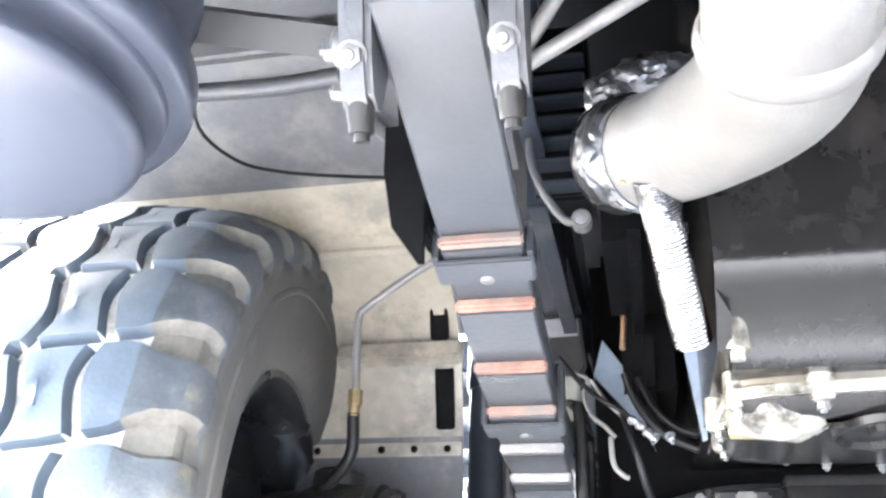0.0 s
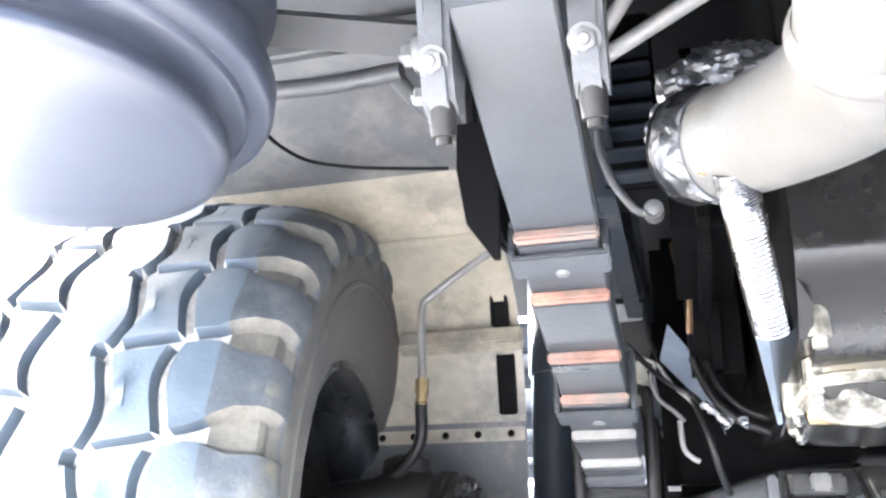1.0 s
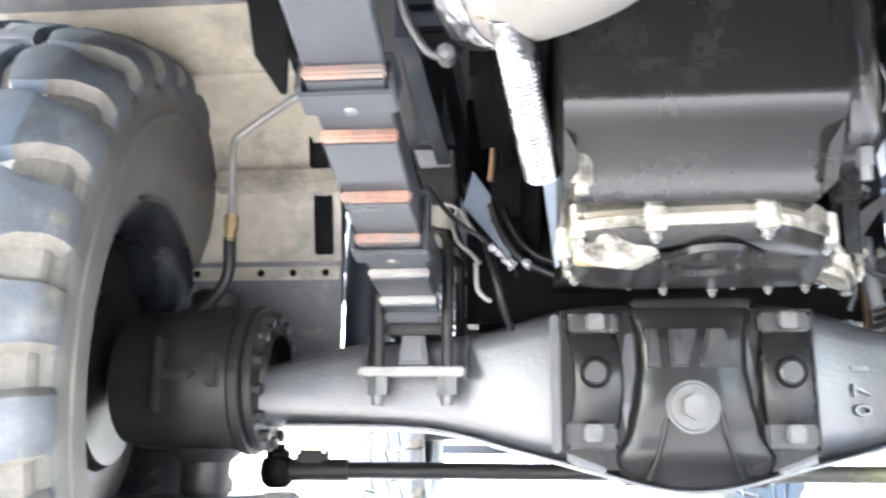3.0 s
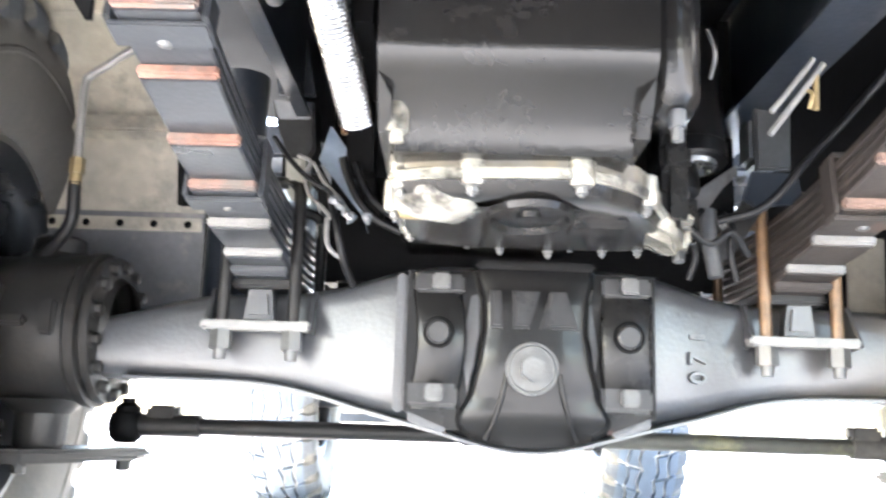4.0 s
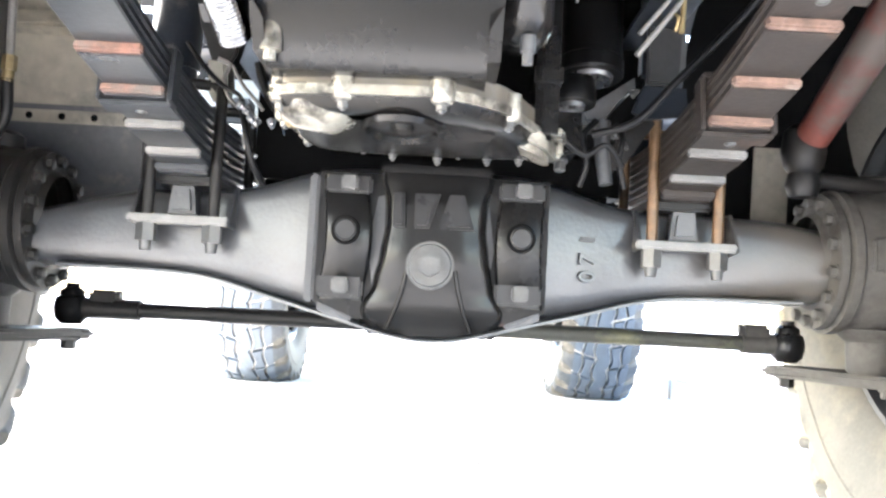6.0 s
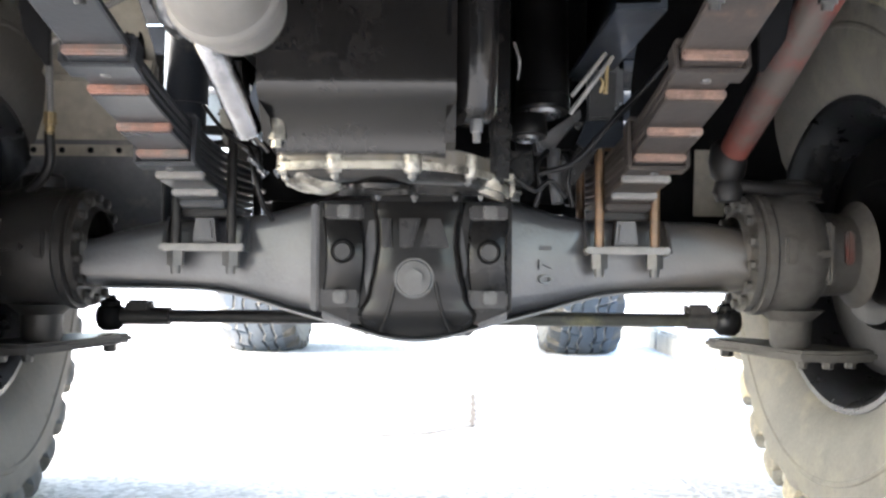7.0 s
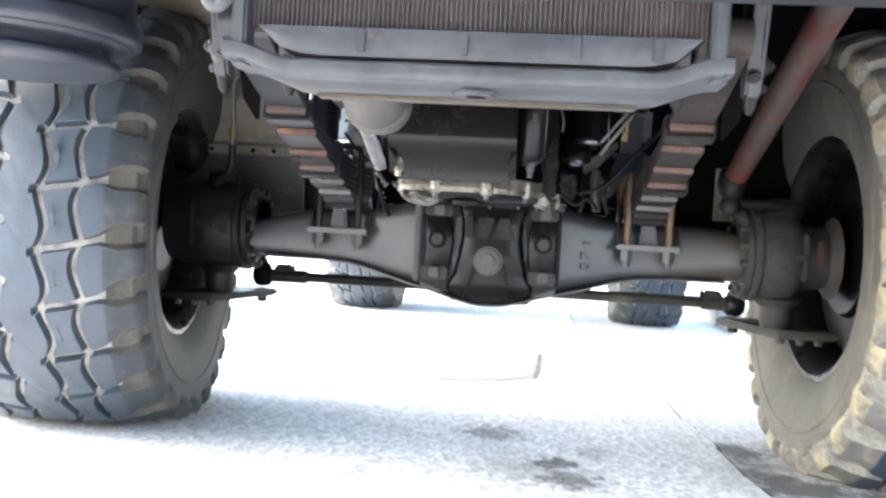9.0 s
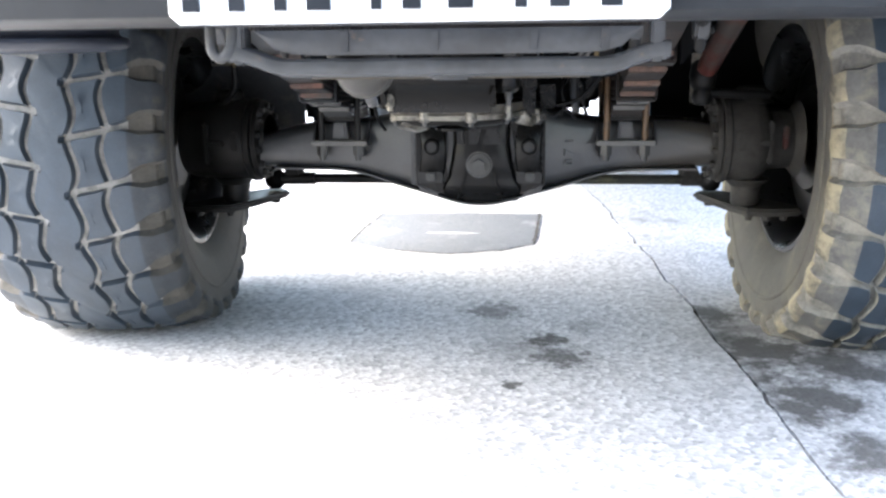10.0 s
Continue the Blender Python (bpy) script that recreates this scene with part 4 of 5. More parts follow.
# horizontal cast flange: straight front, one cut corner, a lug at each bolt; then a dished bottom
corners = [(-0.166, -0.525), (-0.150, -0.542), (-0.06, -0.556), (0.010, -0.556), (0.055, -0.522), (0.084, -0.487), (0.124, -0.392), (0.142, -0.350), (0.136, -0.312), (0.10, -0.292), (-0.03, -0.285), (-0.13, -0.295), (-0.164, -0.325), (-0.170, -0.42)]
outline = [(p.x, p.y) for p in smooth_path([(u, v, 0) for u, v in corners + corners[:1]], 4)][:-1]
FC = (-0.015, -0.415)
grow = lambda k: [(FC[0] + (u - FC[0]) * k, FC[1] + (v - FC[1]) * k) for u, v in outline]
bm = B()
prism(bm, outline, lambda u, v, w: (u, v, 0.590 + w), 0.010, 0.003)
flange = part("cast_flange", bm, M_ALU, engine, "oily bright cast aluminium flange")
bm = B()
prism(bm, grow(0.955), lambda u, v, w: (u, v, 0.600 + w), 0.020, 0.003)
part("flange_body", bm, M_GRIME, engine, "brown oily casting above the flange")
bm = B()
rings = [[(u, v, z) for u, v in grow(r)] for r, z in ((0.965, 0.590), (0.93, 0.581), (0.88, 0.576), (0.72, 0.573))]
nn = len(outline)
start = math.atan2(outline[0][1] - FC[1], outline[0][0] - FC[0])
for r, z in ((1.10, 0.573), (1.05, 0.567), (0.96, 0.567), (0.88, 0.573), (0.50, 0.574), (0.32, 0.574), (0.26, 0.569), (0.18, 0.569), (0.03, 0.569)):
    rings.append([(-0.033 + 0.040 * r * math.cos(start + 2 * math.pi * k / nn), -0.482 + 0.062 * r * math.sin(start + 2 * math.pi * k / nn), z) for k in range(nn)])
loft(bm, rings)
box(bm, (0.036, -0.452, 0.571), (0.060, 0.050, 0.012), 0.004)
part("dished_bottom", bm, M_SUMP, engine, "black dished housing bottom with a round ridge", 45)
for x, y, h in ((-0.155, -0.520, 0.020), (-0.090, -0.541, 0.034), (0.008, -0.548, 0.034), (0.080, -0.478, 0.018), (0.122, -0.385, 0.026), (0.124, -0.315, 0.02), (-0.166, -0.430, 0.02), (-0.155, -0.330, 0.02), (-0.09, -0.298, 0.02), (0.03, -0.295, 0.02)):
    bm = B()
    lathe(bm, [(0.0, 0.586), (0.0105, 0.586), (0.0125, 0.589), (0.0130, 0.598), (0.0120, 0.598 + h), (0.0, 0.600 + h)], Matrix.Translation((x, y, 0)), 18)
    lug = part("flange_lug", bm, M_ALU, engine)
    bm = B()
    bolt(bm, (x, y, 0.586), (0, 0, -1), 0.0055, 0.007, 0.003)
    part("flange_bolt", bm, M_BOLT, engine)
# smooth lobes of bright casting under two corners, and a capped stub beside one
for x, y, z, sx, sy, sz in ((-0.118, -0.502, 0.584, 0.044, 0.036, 0.020), (-0.145, -0.485, 0.588, 0.022, 0.026, 0.018)):
    bm = B()
    bmesh.ops.create_uvsphere(bm, u_segments=28, v_segments=16, radius=1, matrix=Matrix.Translation((x, y, z)) @ Matrix.Diagonal((sx, sy, sz, 1)))
    for v in bm.verts:
        v.co += v.normal * (0.006 * noise.noise(v.co * 38) + 0.0025 * noise.noise(v.co * 90))
    part("casting_lobe", bm, M_ALU, engine, "bright oily casting lobe")
bm = B()
prism(bm, [(0.082, -0.402), (0.098, -0.418), (0.126, -0.408), (0.144, -0.372), (0.140, -0.340), (0.100, -0.338)], lambda u, v, w: (u, v, 0.560 + w + 0.35 * (0.14 - u)), 0.034, 0.009)
for v in bm.verts:
    v.co += Vector((noise.noise(v.co * 50), noise.noise(v.co * 50 + Vector((7, 0, 0))), noise.noise(v.co * 50 + Vector((0, 7, 0))))) * 0.003
lobe = part("casting_lobe", bm, M_ALU, engine, "bright oily casting lobe", 50)
bm = B()
prism(bm, [(0.112, -0.410), (0.150, -0.395), (0.158, -0.352), (0.130, -0.335)], lambda u, v, w: (u, v, 0.592 + w), 0.009, 0.003)
bolt(bm, (0.146, -0.368, 0.592), (0, 0, -1), 0.0065, 0.016, 0.006)
part("casting_tab", bm, M_ALU, lobe)
bm = B()
rod(bm, (-0.158, -0.452, 0.583), (-0.132, -0.462, 0.580), 0.0095, n=18)
rod(bm, (-0.132, -0.462, 0.580), (-0.127, -0.464, 0.5795), 0.0075, n=18)
part("capped_stub", bm, M_BRASS, engine, "dull brass capped stub")
for x, y, z in ((-0.150, -0.352, 0.572), (-0.052, -0.310, 0.562), (0.004, -0.305, 0.560), (0.066, -0.310, 0.562), (0.105, -0.318, 0.562)):
    bm = B()
    bolt(bm, (x, y, z + 0.014), (0, 0, -1), 0.0040, 0.006, 0.003)
    part("drain_bolt", bm, M_BOLT, engine, "small steel bolt")
bm = B()
rod(bm, (-0.158, -0.578, 0.648), (-0.158, -0.578, 0.622), 0.0105, n=18)
rod(bm, (-0.158, -0.578, 0.622), (-0.158, -0.578, 0.613), 0.0065, n=6)
part("stud", bm, M_ALU, engine, "bright capped stud")
# column and ribs beside the sump
bm = B()
lathe(bm, [(0.0, 0.646), (0.018, 0.647), (0.025, 0.653), (0.031, 0.664), (0.033, 0.75), (0.033, 1.02), (0.0, 1.02)], Matrix.Translation((0.083, -0.545, 0)) @ Matrix.Diagonal((1, 1.5, 1, 1)), 28)
column = part("side_column", bm, M_SUMP, engine, "rounded black column beside the sump", 50)
bm = B()
rod(bm, (0.088, -0.575, 0.650), (0.088, -0.575, 0.634), 0.0075, n=16)
rod(bm, (0.088, -0.575, 0.634), (0.088, -0.575, 0.622), 0.0055, n=6)
part("column_bolt", bm, M_HANGER, column, "worn steel bolt")
bm = B()
box(bm, (0.128, -0.38, 0.80), (0.028, 0.06, 0.43), 0.008)
box(bm, (0.128, -0.38, 0.66), (0.034, 0.068, 0.03), 0.006)
part("side_casting", bm, M_SUMP, engine)
# oil filters
for x, y, z, r, ro, tall in ((0.216, -0.150, 0.730, 0.047, 0.0305, 0.20), (0.191, -0.150, 0.688, 0.034, 0.0185, 0.036)):
    bm = B()
    mm = Matrix.Translation((x, y, z)) @ Matrix.Rotation(radians(-8), 4, "X")
    lathe(bm, [(0.0, 0.012), (ro * 0.9, 0.012), (ro * 0.95, 0.0), (r * 0.96, 0.0), (r, 0.003), (r, 0.024), (r * 0.97, 0.026), (r * 0.97, tall), (0, tall)], mm, 32)
    fl = part("oil_filter", bm, M_FILTER, engine, "black oil filter bowl with a bright rim", 30)
    bm = B()
    lathe(bm, [(ro * 0.86, -0.002), (ro * 0.93, -0.006), (ro, -0.006), (ro * 1.07, 0.0), (ro * 1.07, 0.008), (ro * 0.86, 0.008)], mm, 32, closed=True)
    for k in range(6):
        a = math.pi * k / 3 + 0.3
        q = mm @ Vector((ro * 0.66 * math.cos(a), ro * 0.66 * math.sin(a), 0.001))
        box(bm, q, (ro * 0.5, 0.006, 0.007), 0.002, Matrix.Rotation(a, 3, "Z"))
    part("filter_ring", bm, M_CHROME, fl, "bright metal ring")
    bm = B()
    bolt(bm, mm @ Vector((0, 0, 0.008)), (0, 0, -1), ro * 0.3, 0.012)
    part("filter_bolt", bm, M_BOLT, fl)
# cast bracket that carries them, a dark block and a pale drain tube below
bm = B()
prism(bm, [(0.286, 0.742), (0.288, 0.728), (0.240, 0.682), (0.236, 0.666), (0.212, 0.668), (0.208, 0.686), (0.236, 0.706)], lambda u, v, w: (u, -0.125 + w, v), 0.07, 0.006)
part("filter_bracket", bm, M_HANGER, engine, "grey cast filter bracket")
bm = B()
prism(bm, [(0.152, 0.650), (0.188, 0.650), (0.190, 0.604), (0.184, 0.596), (0.154, 0.592)], lambda u, v, w: (u, -0.275 + w, v), 0.075, 0.004)
pump = part("drain_block", bm, M_SUMP, engine, "dark square drain block")
bm = B()
bolt(bm, (0.160, -0.285, 0.584), (0, -0.2, -1), 0.007, 0.014)
part("drain_screw", bm, M_BOLT, pump)
bm = B()
tube(bm, [(0.238, -0.14, 0.668), (0.237, -0.145, 0.645), (0.238, -0.15, 0.615), (0.243, -0.155, 0.575)], (0.012, 0.010, 0.008, 0.005), 16, 5)
part("drain_tube", bm, M_HANGER, engine, "grey tapered drain tube")

# charge-air pipe from the turbo forward to the radiator
PIPE = [(-0.236, -0.650, 0.775), (-0.220, -0.669, 0.767), (-0.191, -0.706, 0.755), (-0.160, -0.787, 0.729), (-0.147, -0.855, 0.710), (-0.147, -0.900, 0.708), (-0.149, -0.945, 0.724), (-0.152, -0.980, 0.765), (-0.155, -0.992, 0.83), (-0.156, -0.992, 0.92)]
bm = B()
tube(bm, PIPE, 0.0470, 40, 8)
elbow = part("charge_pipe", bm, M_PIPE, truck, "matt grey bent charge-air pipe", 60)
bm = B()
lathe(bm, [(0.0475, -0.010), (0.0505, -0.006), (0.0515, 0.0), (0.0505, 0.006), (0.0475, 0.010)], look((-0.147, -0.895, 0.7072), (-0.1485, -0.935, 0.7185)), 40)
part("pipe_bead", bm, M_PIPE, elbow)
bm = B()
cm = look((-0.225, -0.663, 0.769), (-0.241, -0.645, 0.776))
lathe(bm, [(0.0465, -0.007), (0.0488, -0.007), (0.0498, -0.003), (0.0498, 0.003), (0.0488, 0.007), (0.0465, 0.007)], cm, 40)
part("clamp_band", bm, M_CHROME, elbow, "bright pipe clamp band")
bm = B()
box(bm, (-0.234, -0.680, 0.733), (0.014, 0.014, 0.018), 0.004)
rod(bm, (-0.241, -0.692, 0.733), (-0.227, -0.664, 0.729), 0.0045, n=10)
part("clamp_bolt", bm, M_BRASS, elbow)
bm = B()
rod(bm, (-0.235, -0.652, 0.775), (-0.245, -0.640, 0.780), 0.047, 0.050, n=32)
turbo = part("turbo_housing", bm, M_BLACK, truck, "black turbo housing wrapped in crumpled foil", 45)
# crumpled foil collar over the housing
bm = B()
rings = []
for i in range(61):
    a = radians(95 + 150 * i / 60)
    ring = []
    for k in range(21):
        u = k / 20
        r = 0.0485 + 0.005 * math.sin(math.pi * u)
        p = Vector((r * math.cos(a), r * math.sin(a), 0.008 - 0.038 * u))
        for f, amp in ((0.22, 0.0022), (0.6, 0.0007)):
            q = Vector((i * f, k * f * 1.3, 0))
            p += Vector((noise.noise(q), noise.noise(q + Vector((0, 0, 5))), noise.noise(q + Vector((0, 0, 9))))) * amp
        ring.append(bm.verts.new(cm @ p))
    rings.append(ring)
for a, b in zip(rings, rings[1:]):
    for k in range(20):
        bm.faces.new((a[k], a[k + 1], b[k + 1], b[k]))
bmesh.ops.solidify(bm, geom=bm.faces[:], thickness=0.0012)
part("foil_wrap", bm, M_FOIL, turbo, "crumpled bright foil collar", 35)
for centre, size, seed in (((-0.246, -0.630, 0.848), (0.026, 0.020, 0.028), 3), ((-0.214, -0.630, 0.862), (0.034, 0.022, 0.026), 11), ((-0.181, -0.635, 0.852), (0.030, 0.020, 0.026), 17), ((-0.262, -0.622, 0.812), (0.022, 0.018, 0.026), 23)):
    bm = B()
    bmesh.ops.create_icosphere(bm, subdivisions=4, radius=1, matrix=Matrix.Translation(centre) @ Matrix.Diagonal((*size, 1)))
    for v in bm.verts:
        d = (v.co - Vector(centre)).normalized()
        v.co += d * (0.011 * abs(noise.noise(v.co * 55 + Vector((seed, 0, 0)))) + 0.006 * abs(noise.noise(v.co * 110 + Vector((0, seed, 0)))) - 0.004)
    part("foil_wrap", bm, M_FOIL, turbo, "crumpled bright foil", 14)

# bright flexible hose, then black fillers, beside the engine
bm = B()
tube(bm, [(-0.219, -0.695, 0.730), (-0.212, -0.665, 0.705), (-0.203, -0.620, 0.670), (-0.193, -0.574, 0.634)], 0.0160, 24, 27, 0.06, 1)
part("metal_hose", bm, M_HOSE, truck, "bright corrugated metal hose", 12)
# made-up black boxes that stand for the deep shade beside the engine
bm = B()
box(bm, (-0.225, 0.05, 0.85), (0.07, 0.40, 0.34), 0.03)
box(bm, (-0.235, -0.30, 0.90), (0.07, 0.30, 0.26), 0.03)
part("shade_filler_left", bm, M_BLACK, truck, "black filler standing for deep shade beside the engine")
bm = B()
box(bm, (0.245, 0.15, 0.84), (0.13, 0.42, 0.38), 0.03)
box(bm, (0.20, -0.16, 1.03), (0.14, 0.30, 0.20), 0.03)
part("shade_filler_right", bm, M_BLACK, truck, "black filler standing for deep shade on the engine's other side")
# one more filler behind the engine, darkening the gap
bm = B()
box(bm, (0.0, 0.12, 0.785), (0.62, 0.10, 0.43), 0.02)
part("shade_filler_rear", bm, M_BLACK, truck, "black filler closing the gap behind the engine")

# black sheet added to shut out daylight under the cab
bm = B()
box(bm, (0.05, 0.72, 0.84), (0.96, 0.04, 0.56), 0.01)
part("gap_closure", bm, M_BLACK, truck, "added black sheet closing the gap under the cab")

# chassis rails and cross pieces
for s in (-1, 1):
    rail = None
    for y0, y1, z0, z1 in ((-1.20, -0.50, 0.865, 1.05), (-0.50, 0.60, 0.81, 1.05), (0.60, 4.6, 0.80, 1.05)):
        bm = B()
        inner = 0.322 if s < 0 and y0 < 0 else 0.274
        channel = [(0.342, z0), (0.342, z1), (inner, z1), (inner, z1 - 0.008), (0.334, z1 - 0.008), (0.334, z0 + 0.008), (inner, z0 + 0.008), (inner, z0)]
        prism(bm, [(u * s, v) for u, v in channel], lambda u, v, w: (u, y0 + w, v), y1 - y0, 0.001)
        if rail is None:
            rail = part("chassis_rail", bm, M_RAIL, truck, "dark blue-grey chassis rail")
        else:
            part("rail_section", bm, M_RAIL, rail)
    if s > 0:
        bm = B()
        box(bm, (0.335, -0.09, 0.785), (0.055, 0.06, 0.075), 0.008)
        part("bump_stop", bm, M_HANGER, rail, "grey bump stop block")
    # front spring hanger with bolts on both sides
    x0 = 0.371 * s
    for e in (-1, 1):
        bm = B()
        xc = x0 + e * 0.056
        prism(bm, [(-0.772, 0.790), (-0.780, 0.752), (-0.796, 0.744), (-0.812, 0.752), (-0.822, 0.775), (-0.835, 0.86), (-0.86, 0.92), (-0.87, 1.03), (-0.80, 1.03), (-0.785, 0.90)], lambda u, v, w: (xc - 0.0125 + w, u, v), 0.025, 0.005)
        hg = part("spring_hanger", bm, M_HANGER, rail, "grey cast spring hanger fork")
        bm = B()
        rod(bm, (xc, -0.800, 0.758), (xc, -0.792, 0.733), 0.0115, 0.0095, n=16)
        rod(bm, (xc, -0.792, 0.733), (xc, -0.790, 0.727), 0.006, n=10)
        part("hanger_stub", bm, M_HUB, hg)
        bm = B()
        bolt(bm, (xc - 0.002, -0.820, 0.782), (0, -0.85, -0.5), 0.0085, 0.008, 0.003)
        part("hanger_bolt", bm, M_BOLT if s < 0 else M_HUB, hg, "worn hanger bolt" if s < 0 else "dirty hanger bolt")
        if e == s:
            bm = B()
            lathe(bm, [(0.0, -0.004), (0.014, -0.004), (0.0165, 0.0), (0.0165, 0.006), (0.014, 0.008), (0.0, 0.008)], look((xc + e * 0.012, -0.806, 0.800), (xc - e, -0.806, 0.800)), 24)
            bolt(bm, (xc + e * 0.018, -0.806, 0.800), (e, 0, 0), 0.009, 0.010, 0.004)
            bolt(bm, (xc + e * 0.012, -0.800, 0.765), (e, -0.3, 0), 0.007, 0.009, 0.003)
            part("pin_nut", bm, M_BOLT if s < 0 else M_HUB, hg, "worn pin nuts on the hanger")
    bm = B()
    prism(bm, [(0.094, 0.850), (0.051, 0.850), (0.051, 0.704), (0.057, 0.704), (0.083, 0.742), (0.093, 0.80)], lambda u, v, w: (x0 + s * u, -0.615 + w, v), 0.006, 0.001)
    part("bracket", bm, M_BLACK, rail, "black sheet bracket")
    bm = B()
    prism(bm, [(-0.55, 0.84), (-0.42, 0.80), (-0.36, 0.81), (-0.36, 0.86), (-0.47, 0.98), (-0.60, 1.02)], lambda u, v, w: (x0 + s * (0.085 + w), u, v), 0.012, 0.004)
    part("bracket", bm, M_BLACK, rail, "black sheet bracket")
bm = B()
box(bm, (0, 0.45, 0.90), (0.62, 0.10, 0.10), 0.01)
part("cross_member", bm, M_RAIL, truck)
bm = B()
box(bm, (0, 1.8, 0.92), (0.62, 0.10, 0.14), 0.01)
part("cross_member", bm, M_RAIL, truck)
# struts above the spring
for a, b in (((-0.33, -0.705, 0.832), (-0.10, -0.76, 0.925)), ((-0.33, -0.70, 0.84), (-0.20, -0.80, 0.97))):
    bm = B()
    rod(bm, a, b, 0.0072, n=14)
    part("strut", bm, M_STEEL, truck, "thin grey strut")

# wheel arches, cab floor
ARCH = [(-0.62, 1.10), (-0.36, 1.125), (-0.20, 1.09), (-0.05, 1.035), (0.06, 0.975), (0.13, 0.925), (0.175, 0.875), (0.20, 0.80), (0.215, 0.70), (0.222, 0.60), (0.225, 0.47)]


def arch_y(z):
    for (y0, z0), (y1, z1) in zip(ARCH[1:], ARCH[2:]):
        if z1 <= z <= z0:
            return y0 + (y1 - y0) * (z0 - z) / (z0 - z1)
    return 0.22


def arch_sheet(s, i0, i1, x0, x1, material, label):
    bm = B()
    pts = [p for p in smooth_path([(0, y, z) for y, z in ARCH], 4)]
    pts = pts[i0:i1 + 1]
    rings = []
    for k, p in enumerate(pts):
        d = (pts[min(k + 1, len(pts) - 1)] - pts[max(k - 1, 0)]).normalized()
        nrm = Vector((0, -d.z, d.y))
        q = p + nrm * 0.003
        rings.append([(x0 * s, p.y, p.z), (x1 * s, p.y, p.z), (x1 * s, q.y, q.z), (x0 * s, q.y, q.z)])
    loft(bm, rings)
    return part("wheel_arch", bm, material, truck, label, 60)


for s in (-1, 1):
    # the roof's grey and the right side's black carry shade in their colour
    top = arch_sheet(s, 0, 10, 0.40, 1.15, M_ARCH_SHADE if s < 0 else M_BLACK, "sheet-metal wheel arch roof, its shade painted grey" if s < 0 else "sheet-metal wheel arch roof, its shade painted black")
    mid = arch_sheet(s, 10, 31, 0.548 if s < 0 else 0.44, 1.12, M_BEIGE if s < 0 else M_BLACK, "dusty beige sheet-metal wheel arch panel" if s < 0 else "sheet-metal wheel arch panel, its shade painted black")
    low = arch_sheet(s, 31, 40, 0.548 if s < 0 else 0.47, 1.12, M_PANEL if s < 0 else M_BLACK, "grey lower wheel arch panel" if s < 0 else "lower wheel arch panel, its shade painted black")
    if s > 0:
        bm = B()
        box(bm, (0.611, arch_y(0.645) - 0.007, 0.645), (0.066, 0.006, 0.14), 0.002, Matrix.Rotation(radians(4), 3, "X"))
        part("patch_plate", bm, M_BEIGE, low, "dusty pale patch plate")
    if s < 0:
        bm = B()
        box(bm, (0.650 * s, arch_y(0.857) - 0.040, 0.857), (0.225, 0.030, 0.036), 0.004, Matrix.Rotation(radians(-25), 3, "X"))
        part("arch_stay", bm, M_BEIGE, mid, "beige flat stay bar")
        bm = B()
        box(bm, (0.83 * s, arch_y(0.703) - 0.004, 0.703), (0.56, 0.006, 0.024), 0.002, Matrix.Rotation(radians(6), 3, "X"))
        part("seam_strip", bm, M_BEIGE, mid)
        for k in range(5):
            bm = B()
            bolt(bm, ((0.575 + 0.06 * k) * s, arch_y(0.703) - 0.007, 0.703), (0, -1, 0), 0.0045, 0.004)
            part("rivet", bm, M_BLACK, mid)
        bm = B()
        box(bm, (0.80 * s, arch_y(1.0) - 0.006, 1.0), (0.50, 0.008, 0.014), 0.002, Matrix.Rotation(radians(50), 3, "X"))
        part("seam_strip", bm, M_BEIGE, mid)
        for z0, z1 in ((0.880, 0.940), (0.735, 0.842)):
            zc = (z0 + z1) / 2
            bm = B()
            for q in (-1, 1):
                box(bm, ((0.578 + q * 0.013) * s, arch_y(zc) - 0.010, zc), (0.006, 0.014, z1 - z0), 0.002, Matrix.Rotation(radians(14), 3, "X"))
            box(bm, (0.578 * s, arch_y(zc) - 0.006, zc), (0.026, 0.006, z1 - z0), 0.001, Matrix.Rotation(radians(14), 3, "X"))
            part("slot_channel", bm, M_BLACK, mid, "dark slotted channel")
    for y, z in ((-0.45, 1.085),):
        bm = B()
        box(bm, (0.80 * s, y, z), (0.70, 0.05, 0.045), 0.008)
        part("floor_rib", bm, M_ARCH_SHADE if s < 0 else M_BLACK, top)
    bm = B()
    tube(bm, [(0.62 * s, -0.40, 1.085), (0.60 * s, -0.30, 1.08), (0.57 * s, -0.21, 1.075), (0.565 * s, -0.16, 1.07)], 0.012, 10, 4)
    part("floor_rib", bm, M_ARCH_SHADE if s < 0 else M_BLACK, top)
# pressed bead and bracing on the arch roof
bm = B()
rod(bm, (-0.696, -0.597, 1.020), (-0.526, -0.528, 1.020), 0.026, n=4)
part("arch_beam", bm, M_BUMPER, truck, "dark blue-grey square beam under the arch roof")
bm = B()
tube(bm, [(-0.778, -0.455, 1.070), (-0.837, -0.325, 1.065), (-0.814, -0.238, 1.055), (-0.751, -0.210, 1.045), (-0.663, -0.200, 1.035), (-0.586, -0.191, 1.030)], 0.003, 8, 5)
part("cable", bm, M_CABLE, truck, "thin black cable under the arch roof")
bm = B()
tube(bm, [(-0.805, -0.400, 1.070), (-0.697, -0.394, 1.070), (-0.595, -0.402, 1.070)], 0.013, 10, 4)
part("arch_brace", bm, M_HANGER, truck, "grey bracing tube under the arch roof")
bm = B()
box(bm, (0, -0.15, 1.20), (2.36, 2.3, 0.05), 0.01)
# unseen back panel, widened to block the sky behind the engine
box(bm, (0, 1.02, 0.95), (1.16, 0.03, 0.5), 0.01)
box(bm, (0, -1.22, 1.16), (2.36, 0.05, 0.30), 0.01)
